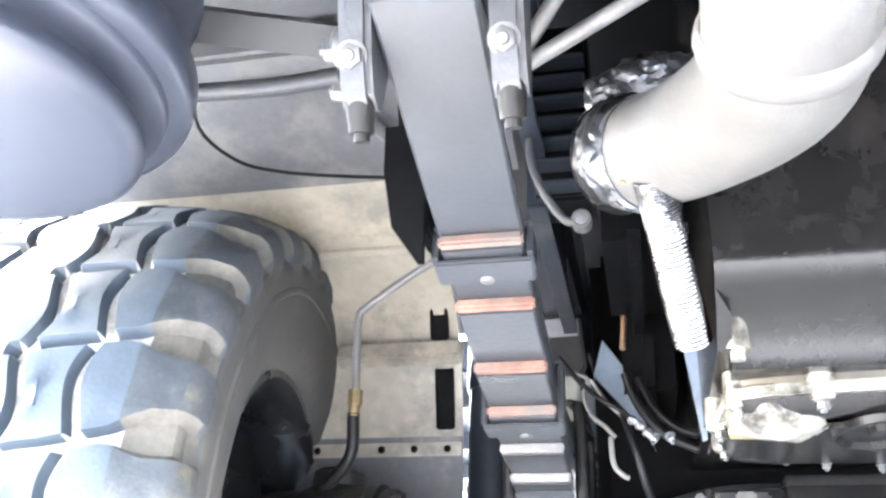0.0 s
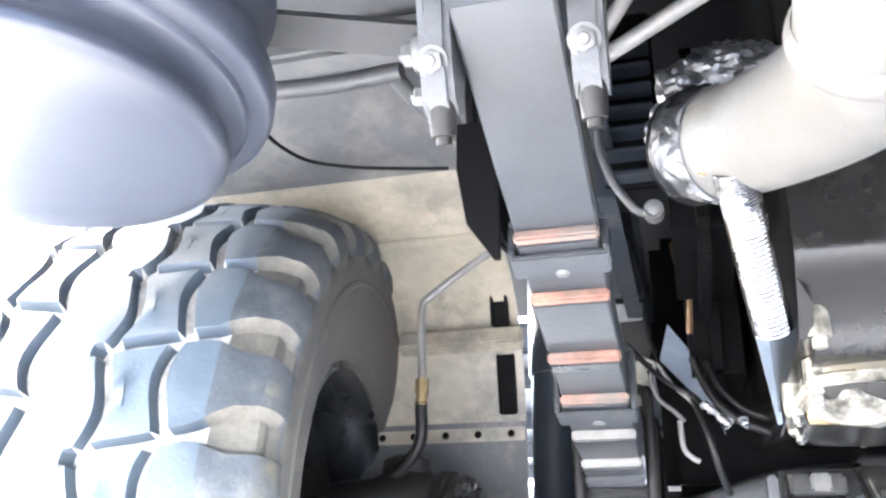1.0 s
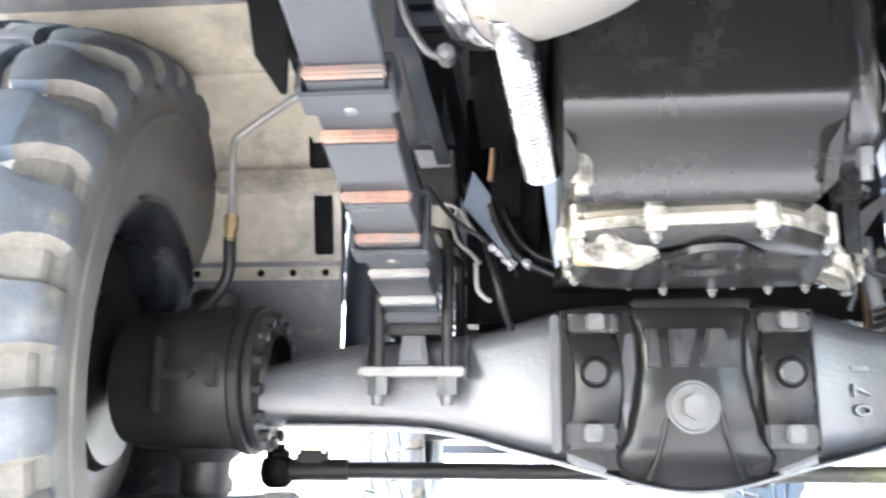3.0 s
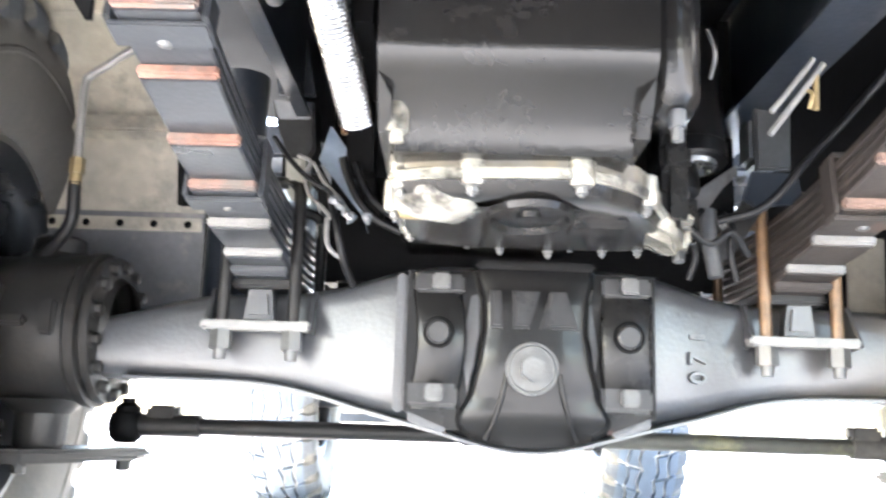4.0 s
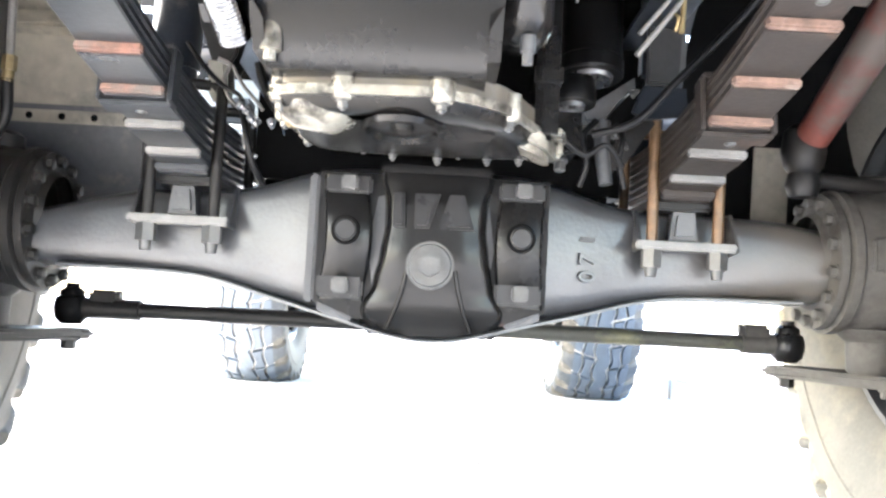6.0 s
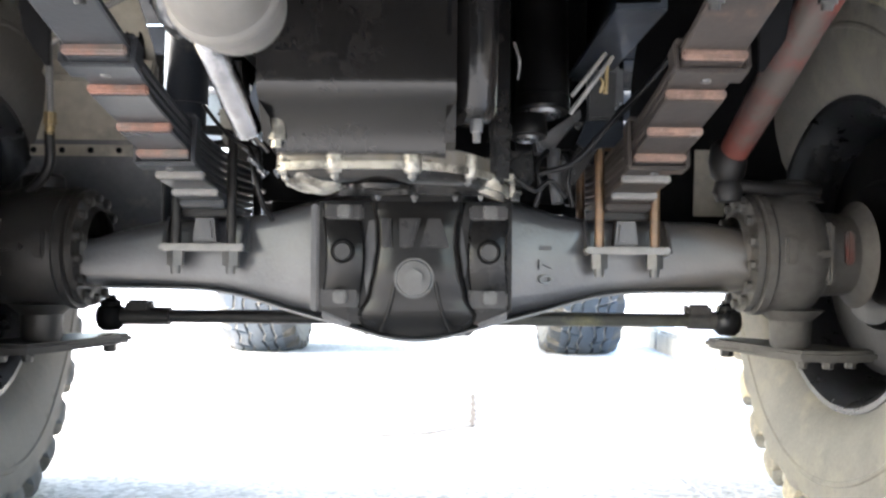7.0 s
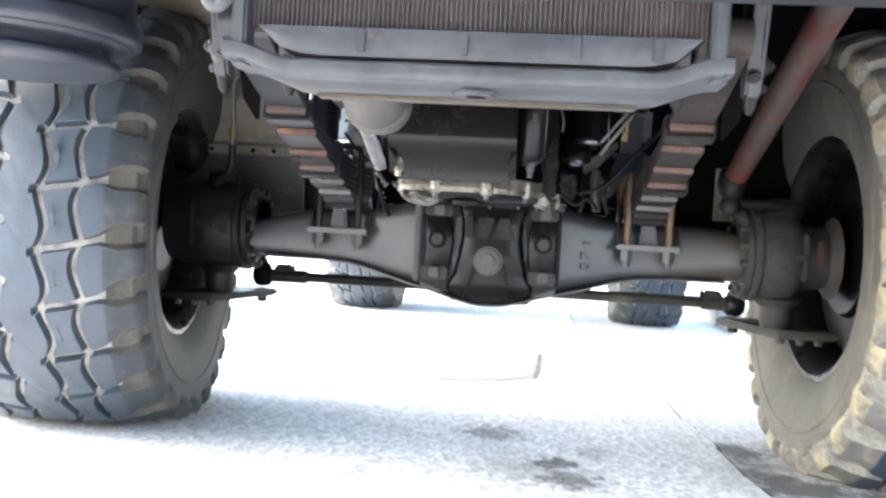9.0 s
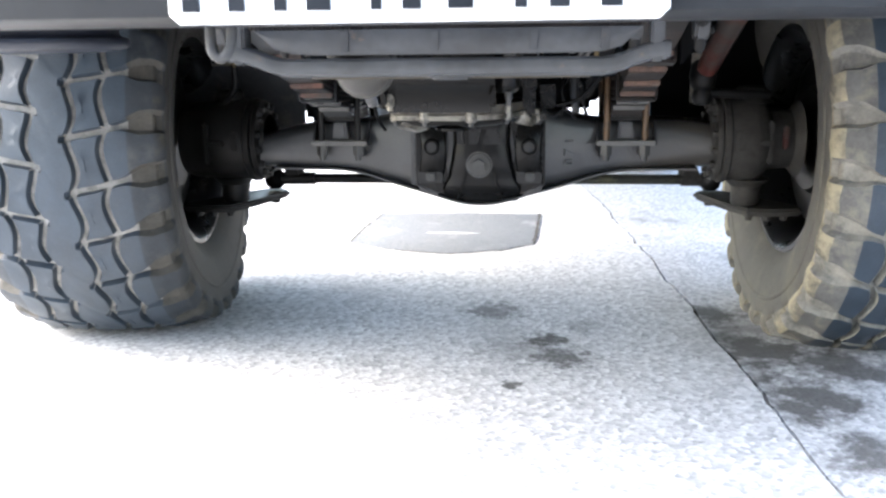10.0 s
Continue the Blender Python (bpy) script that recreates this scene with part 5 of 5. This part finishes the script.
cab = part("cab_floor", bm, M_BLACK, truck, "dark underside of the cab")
# unseen panels added to keep sky light off the bowl and tyre tops
for q in (-1, 1):
    bm = B()
    box(bm, (1.185 * q, -0.86, 1.02), (0.03, 0.74, 0.34), 0.01)
    part("corner_blocker", bm, M_BUMPER, cab, "unseen corner panel added to shade the bowl and tyre")
bm = B()
box(bm, (0, -0.15, 1.75), (2.36, 2.3, 1.05), 0.08)
part("cab_shell", bm, M_BUMPER, truck)
bm = B()
box(bm, (0, 3.10, 1.18), (2.4, 3.8, 0.10), 0.01)
bed = part("load_bed", bm, M_RAIL, truck, "plain underside of the load bed")
for k in range(6):
    bm = B()
    box(bm, (0, 1.4 + 0.65 * k, 1.10), (2.3, 0.06, 0.07), 0.006)
    part("bed_beam", bm, M_RAIL, bed)

# brake line and hose on the arch
bm = B()
tube(bm, [(-0.50, -0.06, 0.965), (-0.56, -0.08, 0.925), (-0.64, -0.08, 0.87), (-0.657, -0.08, 0.85), (-0.657, -0.08, 0.80), (-0.655, -0.08, 0.73)], 0.0065, 10, 5)
line = part("brake_line", bm, M_STEEL, truck, "grey bent brake line")
bm = B()
rod(bm, (-0.655, -0.08, 0.735), (-0.655, -0.08, 0.712), 0.011, n=6)
rod(bm, (-0.655, -0.08, 0.712), (-0.656, -0.08, 0.695), 0.009, n=12)
part("hose_fitting", bm, M_BRASS, line, "dull brass hose fitting")
bm = B()
tube(bm, [(-0.656, -0.08, 0.70), (-0.66, -0.07, 0.64), (-0.70, -0.05, 0.60), (-0.74, -0.03, 0.58)], 0.0095, 10, 5)
part("brake_hose", bm, M_CABLE, line, "black brake hose")

# shock absorber and pipes behind the axle
bm = B()
rod(bm, (-0.494, 0.195, 0.54), (-0.494, 0.205, 0.80), 0.041, n=28)
rod(bm, (-0.494, 0.205, 0.80), (-0.494, 0.21, 0.98), 0.045, n=28)
part("shock_absorber", bm, M_RAIL, truck, "dark grey shock absorber")
bm = B()
rod(bm, (-0.235, 0.20, 0.55), (-0.235, 0.24, 0.80), 0.030, n=24)
part("support_tube", bm, M_RAIL, truck, "grey support tube")
bm = B()
tube(bm, [(0.02, 0.10, 0.52), (0.03, 0.7, 0.62), (0.0, 1.6, 0.66), (0.0, 3.1, 0.55)], 0.038, 20, 5)
part("drive_shaft", bm, M_BLACK, truck, "black drive shaft")

# added pale box that imitates daylight behind the arch, with a dark case before it
bm = B()
box(bm, (-0.515, 0.76, 0.855), (0.15, 0.08, 0.13), 0.008)
day_box = part("daylight_box", bm, M_PALEBLUE, truck, "pale blue-grey box standing for daylight behind the wheel arch")
bm = B()
box(bm, (-0.455, 0.53, 0.796), (0.075, 0.05, 0.058), 0.005)
part("case", bm, M_BLUE, day_box, "blue-grey case")
bm = B()
tube(bm, [(-0.50, 0.50, 0.83), (-0.47, 0.495, 0.825), (-0.45, 0.495, 0.80), (-0.43, 0.50, 0.775), (-0.42, 0.50, 0.76)], 0.004, 8, 5)
part("cable", bm, M_CABLE, day_box)

# rear axle
bm = B()
lathe(bm, [(0.0, -0.80), (0.075, -0.80), (0.075, -0.22), (0.16, -0.13), (0.18, 0.0), (0.16, 0.13), (0.075, 0.22), (0.075, 0.80), (0.0, 0.80)], Matrix.Translation((0, REAR_Y, AXLE_Z + 0.02)) @ TO_X, 32)
part("rear_axle", bm, M_AXLE, truck, "grey rear axle housing")

# round dark bowl in front of one wheel
bm = B()
lathe(bm, [(0.0, 0.738), (0.06, 0.7385), (0.115, 0.740), (0.150, 0.743), (0.164, 0.746), (0.1705, 0.751), (0.1720, 0.758), (0.1700, 0.764), (0.1560, 0.768), (0.1530, 0.773), (0.1530, 0.782), (0.1580, 0.786), (0.1800, 0.786), (0.1830, 0.788), (0.1850, 0.793), (0.1980, 0.794), (0.2030, 0.797), (0.2050, 0.804), (0.2050, 0.822), (0.2030, 0.828), (0.1950, 0.830), (0.1930, 0.836), (0.1930, 0.900), (0.1980, 0.905), (0.1980, 0.915), (0.1930, 0.920), (0.190, 1.18), (0.0, 1.18)], Matrix.Translation((-0.775, -0.84, 0)), 80)
part("air_cleaner_bowl", bm, M_BOWL, truck, "dark glossy plastic bowl with stepped rings", 50)

# radiator with its frame
bm = B()
rings = []
for k in range(43):
    x = -0.308 + 0.638 * k / 42
    t = min(1, max(0, (abs(x - 0.011) - 0.225) / 0.085))
    b = 0.700 + 0.022 * t * t * (3 - 2 * t) + 0.0015 * noise.noise((x * 9, 2, 0))
    e = -1.000 - 0.03 * t
    rings.append([(x, -1.112, b + 0.028), (x, -1.132, b + 0.028), (x, -1.139, b + 0.024), (x, -1.141, b + 0.014), (x, -1.138, b + 0.006), (x, -1.128, b + 0.003), (x, -1.100, b + 0.004), (x, -1.094, b), (x, e, b), (x, e, b + 0.008), (x, -1.09, b + 0.010)])
loft(bm, rings)
for x in (-0.288, 0.312):
    box(bm, (x, -1.118, 0.87), (0.020, 0.040, 0.30), 0.004)
rad = part("radiator", bm, M_RADFRAME, truck, "grey steel radiator frame with rust spots")
bm = B()
rings = []
for k in range(21):
    x = -0.262 + 0.553 * k / 20
    t = min(1, min(k, 20 - k) / 3.0)
    lo = 0.768 - 0.034 * math.sqrt(1 - (1 - t) ** 2) - 0.001
    rings.append([(x, -1.132, 0.769), (x, -1.136, (lo + 0.769) / 2), (x, -1.130, lo), (x, -1.08, lo), (x, -1.07, 0.769)])
loft(bm, rings)
tank = part("lower_tank", bm, M_RADFRAME, rad, "grey radiator bottom tank")
for x in (-0.13, 0.0, 0.14, 0.24):
    bm = B()
    box(bm, (x, -1.136, 0.752), (0.012, 0.004, 0.028), 0.001)
    part("tank_rib", bm, M_RADFRAME, tank)
bm = B()
box(bm, (0.005, -1.095, 0.90), (0.59, 0.04, 0.26), 0.002)
core = part("radiator_core", bm, M_CORE, rad, "brown finned radiator core")
bm = B()
for k in range(95):
    box(bm, (-0.285 + 0.0062 * k, -1.117, 0.90), (0.0018, 0.006, 0.262), 0)
tagged(part("radiator_finning", bm, M_CORE, rad), kind="stuff")
bm = B()
rod(bm, (0.016, -1.070, 0.698), (0.016, -1.070, 0.702), 0.034, n=24)
part("drain_boss", bm, M_RADFRAME, rad)
bm = B()
box(bm, (0.009, -1.012, 0.6985), (0.44, 0.032, 0.007), 0.003)
part("lower_lip", bm, M_GRIME, rad, "brown oily grime on the lower lip")
bm = B()
lathe(bm, [(0.014, 0.0), (0.026, 0.0), (0.028, 0.003), (0.026, 0.006), (0.016, 0.006)], pose(0.016, -1.075, 0.6955), 28, closed=True)
part("drain_ring", bm, M_RADFRAME, rad)
# solid black disc paints the shade inside the drain opening
bm = B()
lathe(bm, [(0.0, 0.0), (0.015, 0.0), (0.015, 0.004), (0.0, 0.004)], pose(0.016, -1.075, 0.6965), 24)
part("drain_shade_disc", bm, M_BLACK, rad, "black disc standing for the shaded drain hole")
# bumper, tow eye and plate
bm = B()
prism(bm, [(-1.395, 0.781), (-1.375, 0.771), (-1.30, 0.771), (-1.285, 0.786), (-1.285, 0.96), (-1.395, 0.96)], lambda u, v, w: (-1.12 + w, u, v), 2.24, 0.008)
bumper = part("bumper", bm, M_BUMPER, truck, "dark grey steel front bumper")
bm = B()
prism(bm, [(-0.278, 0.783), (-0.266, 0.772), (0.278, 0.772), (0.290, 0.783), (0.290, 0.88), (-0.278, 0.88)], lambda u, v, w: (u, -1.404 + w, v), 0.006, 0.002)
plate = part("front_plate", bm, M_WHITE, bumper, "white plate with dark unreadable marks")
random.seed(9)
x = -0.25
while x < 0.25:
    w = random.uniform(0.02, 0.05)
    bm = B()
    box(bm, (x, -1.4055, 0.794), (w * 0.6, 0.003, 0.016), 0)
    part("mark", bm, M_RAIL, plate)
    x += w + 0.02
bm = B()
tube(bm, [(-0.244, -1.36, 0.80), (-0.244, -1.365, 0.757), (-0.240, -1.37, 0.740), (-0.231, -1.37, 0.734), (-0.222, -1.37, 0.740), (-0.218, -1.365, 0.757), (-0.218, -1.36, 0.80)], 0.0066, 12, 5)
part("tow_eye", bm, M_HANGER, bumper, "bare steel tow eye")

# clutter in the gap between one spring and the engine
M_PALE = mat("pale_bracket", (0.15, 0.146, 0.122), 0.45, 0.0, 0.2, 20, 0.2, 100, dirt=(0.05, 0.048, 0.042), dirt_at=0.6, dirt_scale=30)
bm = B()
prism(bm, [(-0.350, 0.740), (-0.346, 0.690), (-0.338, 0.676), (-0.322, 0.676), (-0.317, 0.700), (-0.322, 0.738)], lambda u, v, w: (u, -0.10 + w, v + 0.2 * w), 0.05, 0.005)
cast = part("cast_bracket", bm, M_PALE, truck, "pale cast foot of the engine mount")
bm = B()
prism(bm, [(-0.380, 0.836), (-0.318, 0.834), (-0.312, 0.760), (-0.322, 0.742), (-0.350, 0.742), (-0.372, 0.800)], lambda u, v, w: (u, -0.072 + w, v), 0.07, 0.004)
mount = part("engine_mount", bm, M_HUB, truck, "dark rubber engine mount")
bm = B()
prism(bm, [(-0.376, 0.832), (-0.320, 0.831), (-0.321, 0.805), (-0.369, 0.804)], lambda u, v, w: (u, -0.082 + w + 0.35 * (0.832 - v), v), 0.008, 0.002)
part("mount_plate", bm, M_HANGER, mount, "grey mount plate")
bm = B()
prism(bm, [(-0.400, 0.985), (-0.344, 0.985), (-0.316, 0.842), (-0.371, 0.845)], lambda u, v, w: (u, -0.075 + w, v), 0.010, 0.003)
part("mount_bracket", bm, M_SPRING, truck, "blue-grey painted mount bracket on the chassis rail")
bm = B()
quad = [Vector((-0.287, -0.10, 0.789)), Vector((-0.261, -0.10, 0.751)), Vector((-0.225, -0.12, 0.628)), Vector((-0.232, -0.12, 0.65)), Vector((-0.3015, -0.10, 0.738))]
front = [bm.verts.new(q) for q in quad]
back = [bm.verts.new(q + Vector((0.0015, 0.003, 0.0))) for q in quad]
bm.faces.new(front)
bm.faces.new(back[::-1])
for k in range(5):
    bm.faces.new((front[k], back[k], back[(k + 1) % 5], front[(k + 1) % 5]))
part("splash_sheet", bm, M_BLUE, truck, "thin pale blue-grey splash sheet")
bm = B()
prism(bm, [(-0.190, 0.715), (-0.168, 0.712), (-0.171, 0.600), (-0.176, 0.598)], lambda u, v, w: (u, -0.325 + w, v), 0.003, 0.0008)
part("splash_sheet", bm, M_BLUE, truck, "thin blue-grey splash sheet")
for pts, r, m, lab in (
        ([(-0.336, -0.25, 0.721), (-0.309, -0.25, 0.687), (-0.283, -0.25, 0.664), (-0.263, -0.25, 0.653), (-0.25, -0.27, 0.632)], 0.0032, M_CABLE, "black cable"),
        ([(-0.326, -0.13, 0.734), (-0.308, -0.13, 0.725), (-0.314, -0.13, 0.705), (-0.307, -0.13, 0.678), (-0.287, -0.13, 0.659), (-0.275, -0.13, 0.645)], 0.0030, M_STEEL, "bright bent thin pipe"),
        ([(-0.304, -0.13, 0.725), (-0.287, -0.13, 0.696), (-0.266, -0.13, 0.674), (-0.256, -0.13, 0.661)], 0.0028, M_STEEL, "bright thin pipe"),
        ([(-0.281, -0.13, 0.646), (-0.279, -0.13, 0.611), (-0.269, -0.13, 0.597), (-0.26, -0.13, 0.592)], 0.0034, M_STEEL, "bright thin pipe"),
        ([(-0.322, 0.19, 0.86), (-0.314, 0.21, 0.825), (-0.303, 0.23, 0.765), (-0.293, 0.245, 0.712)], 0.0032, M_STEEL, "bright thin pipe"),
        ([(-0.332, 0.11, 0.722), (-0.322, 0.13, 0.700), (-0.303, 0.18, 0.667), (-0.283, 0.26, 0.628)], 0.0034, M_STEEL, "bright thin pipe"),
        ([(-0.270, -0.17, 0.885), (-0.269, -0.17, 0.870), (-0.264, -0.17, 0.845), (-0.254, -0.17, 0.823), (-0.255, -0.17, 0.792), (-0.258, -0.17, 0.753)], 0.0040, M_UBOLT, "rust-brown pipe"),
        ([(-0.262, -0.24, 0.65), (-0.248, -0.26, 0.60), (-0.24, -0.25, 0.565), (-0.23, -0.22, 0.54)], 0.0045, M_CABLE, "black cable"),
        ([(-0.333, -0.54, 0.868), (-0.332, -0.54, 0.840), (-0.321, -0.54, 0.805), (-0.302, -0.54, 0.774), (-0.288, -0.54, 0.768)], 0.0044, M_HANGER, "grey bent pipe with a fitting"),
        ([(-0.257, -0.175, 0.719), (-0.249, -0.175, 0.692), (-0.234, -0.175, 0.662), (-0.209, -0.175, 0.636), (-0.171, -0.175, 0.618)], 0.0060, M_CABLE, "black rubber hose"),
        ([(-0.241, -0.165, 0.715), (-0.234, -0.165, 0.695), (-0.220, -0.165, 0.670), (-0.196, -0.165, 0.648), (-0.165, -0.165, 0.636)], 0.0054, M_CABLE, "black rubber hose")):
    bm = B()
    tube(bm, pts, r, 10, 6)
    part("pipe" if "pipe" in lab else "cable", bm, m, truck, lab)
bm = B()
rod(bm, (-0.284, -0.531, 0.7695), (-0.284, -0.549, 0.7685), 0.0095, n=20)
bolt(bm, (-0.284, -0.548, 0.7685), (0.0, -0.9, -0.3), 0.0055, 0.006)
part("pipe_nut", bm, M_HANGER, truck, "steel banjo fitting with its bolt")
for x, y, z, dx, dz in ((-0.252, -0.29, 0.632, 0.8, -0.5), (-0.244, -0.29, 0.626, 0.7, -0.6), (-0.235, -0.30, 0.615, 0.6, -0.7), (-0.226, -0.30, 0.611, -0.3, -0.9), (-0.210, -0.29, 0.613, 0.2, -0.8)):
    bm = B()
    bolt(bm, (x, y, z), (dx, -0.5, dz), 0.0040, 0.008, 0.005)
    part("fitting", bm, M_CHROME, truck, "small pipe fitting")

# clutter on the other side of the engine
bm = B()
prism(bm, [(0.286, 0.796), (0.334, 0.790), (0.331, 0.713), (0.286, 0.711)], lambda u, v, w: (u, -0.20 + w, v), 0.012, 0.003)
side = part("side_plate", bm, M_BOSS, truck, "dark grey side plate with a bent foot")
bm = B()
prism(bm, [(0.286, 0.714), (0.346, 0.712), (0.347, 0.668), (0.284, 0.661), (0.268, 0.672)], lambda u, v, w: (u, -0.185 + 0.3 * (v - 0.71) + w, v), 0.006, 0.0015)
part("bent_foot", bm, M_RAIL, side, "blue-grey bent foot of the plate")
bm = B()
prism(bm, [(0.299, 0.70), (0.319, 0.675), (0.279, 0.614), (0.244, 0.590), (0.250, 0.625)], lambda u, v, w: (u, -0.12 + w, v), 0.008, 0.002)
part("side_plate", bm, M_HUB, truck, "dark slanted plate beside the spring")
for pts, r, m, lab in (
        ([(0.227, -0.42, 0.709), (0.240, -0.42, 0.725), (0.258, -0.42, 0.748), (0.275, -0.42, 0.77)], 0.0030, M_STEEL, "steel thin pipe"),
        ([(0.225, -0.42, 0.684), (0.243, -0.42, 0.708), (0.264, -0.42, 0.736), (0.285, -0.42, 0.765)], 0.0034, M_STEEL, "steel thin pipe"),
        ([(0.2765, -0.42, 0.752), (0.276, -0.42, 0.735), (0.275, -0.42, 0.713)], 0.0032, M_BRASS, "brass pipe"),
        ([(0.266, -0.42, 0.735), (0.270, -0.425, 0.728), (0.268, -0.42, 0.714)], 0.0022, M_BRASS, "brass bent pipe"),
        ([(0.46, -0.45, 0.88), (0.382, -0.35, 0.779), (0.335, -0.35, 0.725), (0.288, -0.35, 0.674), (0.242, -0.35, 0.624), (0.191, -0.34, 0.607)], 0.0048, M_CABLE, "black cable"),
        ([(0.155, -0.34, 0.60), (0.185, -0.33, 0.583), (0.21, -0.33, 0.597), (0.235, -0.31, 0.575)], 0.0040, M_CABLE, "black cable"),
        ([(0.252, -0.16, 0.660), (0.262, -0.17, 0.640), (0.258, -0.17, 0.610), (0.268, -0.16, 0.570)], 0.0045, M_CABLE, "dark rubber cable"),
        ([(0.225, -0.16, 0.665), (0.206, -0.17, 0.640), (0.212, -0.17, 0.600), (0.205, -0.16, 0.57)], 0.0045, M_CABLE, "dark rubber cable"),
        ([(0.140, -0.495, 0.765), (0.147, -0.495, 0.74), (0.146, -0.48, 0.72)], 0.0020, M_BOLT, "bright thin pipe")):
    bm = B()
    tube(bm, pts, r, 10, 6)
    part("pipe" if "pipe" in lab else "cable", bm, m, truck, lab)
for x, y, z, dx, dz in ((0.274, -0.16, 0.706, 0.6, 0.3), (0.306, -0.16, 0.703, 0.2, -0.7), (0.254, -0.16, 0.647, -0.5, -0.5), (0.263, -0.16, 0.633, 0.5, -0.6)):
    bm = B()
    bolt(bm, (x, y, z), (dx, -0.6, dz), 0.0046, 0.008, 0.005)
    part("fitting", bm, M_BOLT, truck, "small pipe fitting")

# tail cross bar far behind
bm = B()
box(bm, (-0.1, 4.55, 0.40), (1.5, 0.05, 0.06), 0.008)
tail = part("tail_bar", bm, M_RAIL, truck, "dark rear cross bar")
for x in (-0.49, 0.19):
    bm = B()
    box(bm, (x, 4.5, 0.62), (0.05, 0.05, 0.44), 0.006)
    part("bar_bracket", bm, M_RAIL, tail)

# ribbed black housing behind the spring hanger
for k in range(7):
    bm = B()
    box(bm, (-0.304, -0.51, 0.824 + 0.0255 * k), (0.056, 0.03, 0.005), 0.0015)
    part("cooling_rib", bm, M_RAIL, truck, "dark cooling rib")
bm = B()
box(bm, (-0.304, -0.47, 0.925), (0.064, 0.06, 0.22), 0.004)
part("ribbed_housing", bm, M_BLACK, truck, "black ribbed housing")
# made-up black box that hides the daylight slit beside the arch
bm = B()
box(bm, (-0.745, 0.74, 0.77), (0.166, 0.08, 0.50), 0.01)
part("slit_blocker", bm, M_BLACK, truck, "black box added to hide daylight behind the wheel arch")
# dark shield beside the arch panel
bm = B()
box(bm, (-0.495, 0.235, 0.70), (0.065, 0.006, 0.36), 0.002)
part("side_shield", bm, M_RAIL, truck, "dark blue-grey shield sheet")
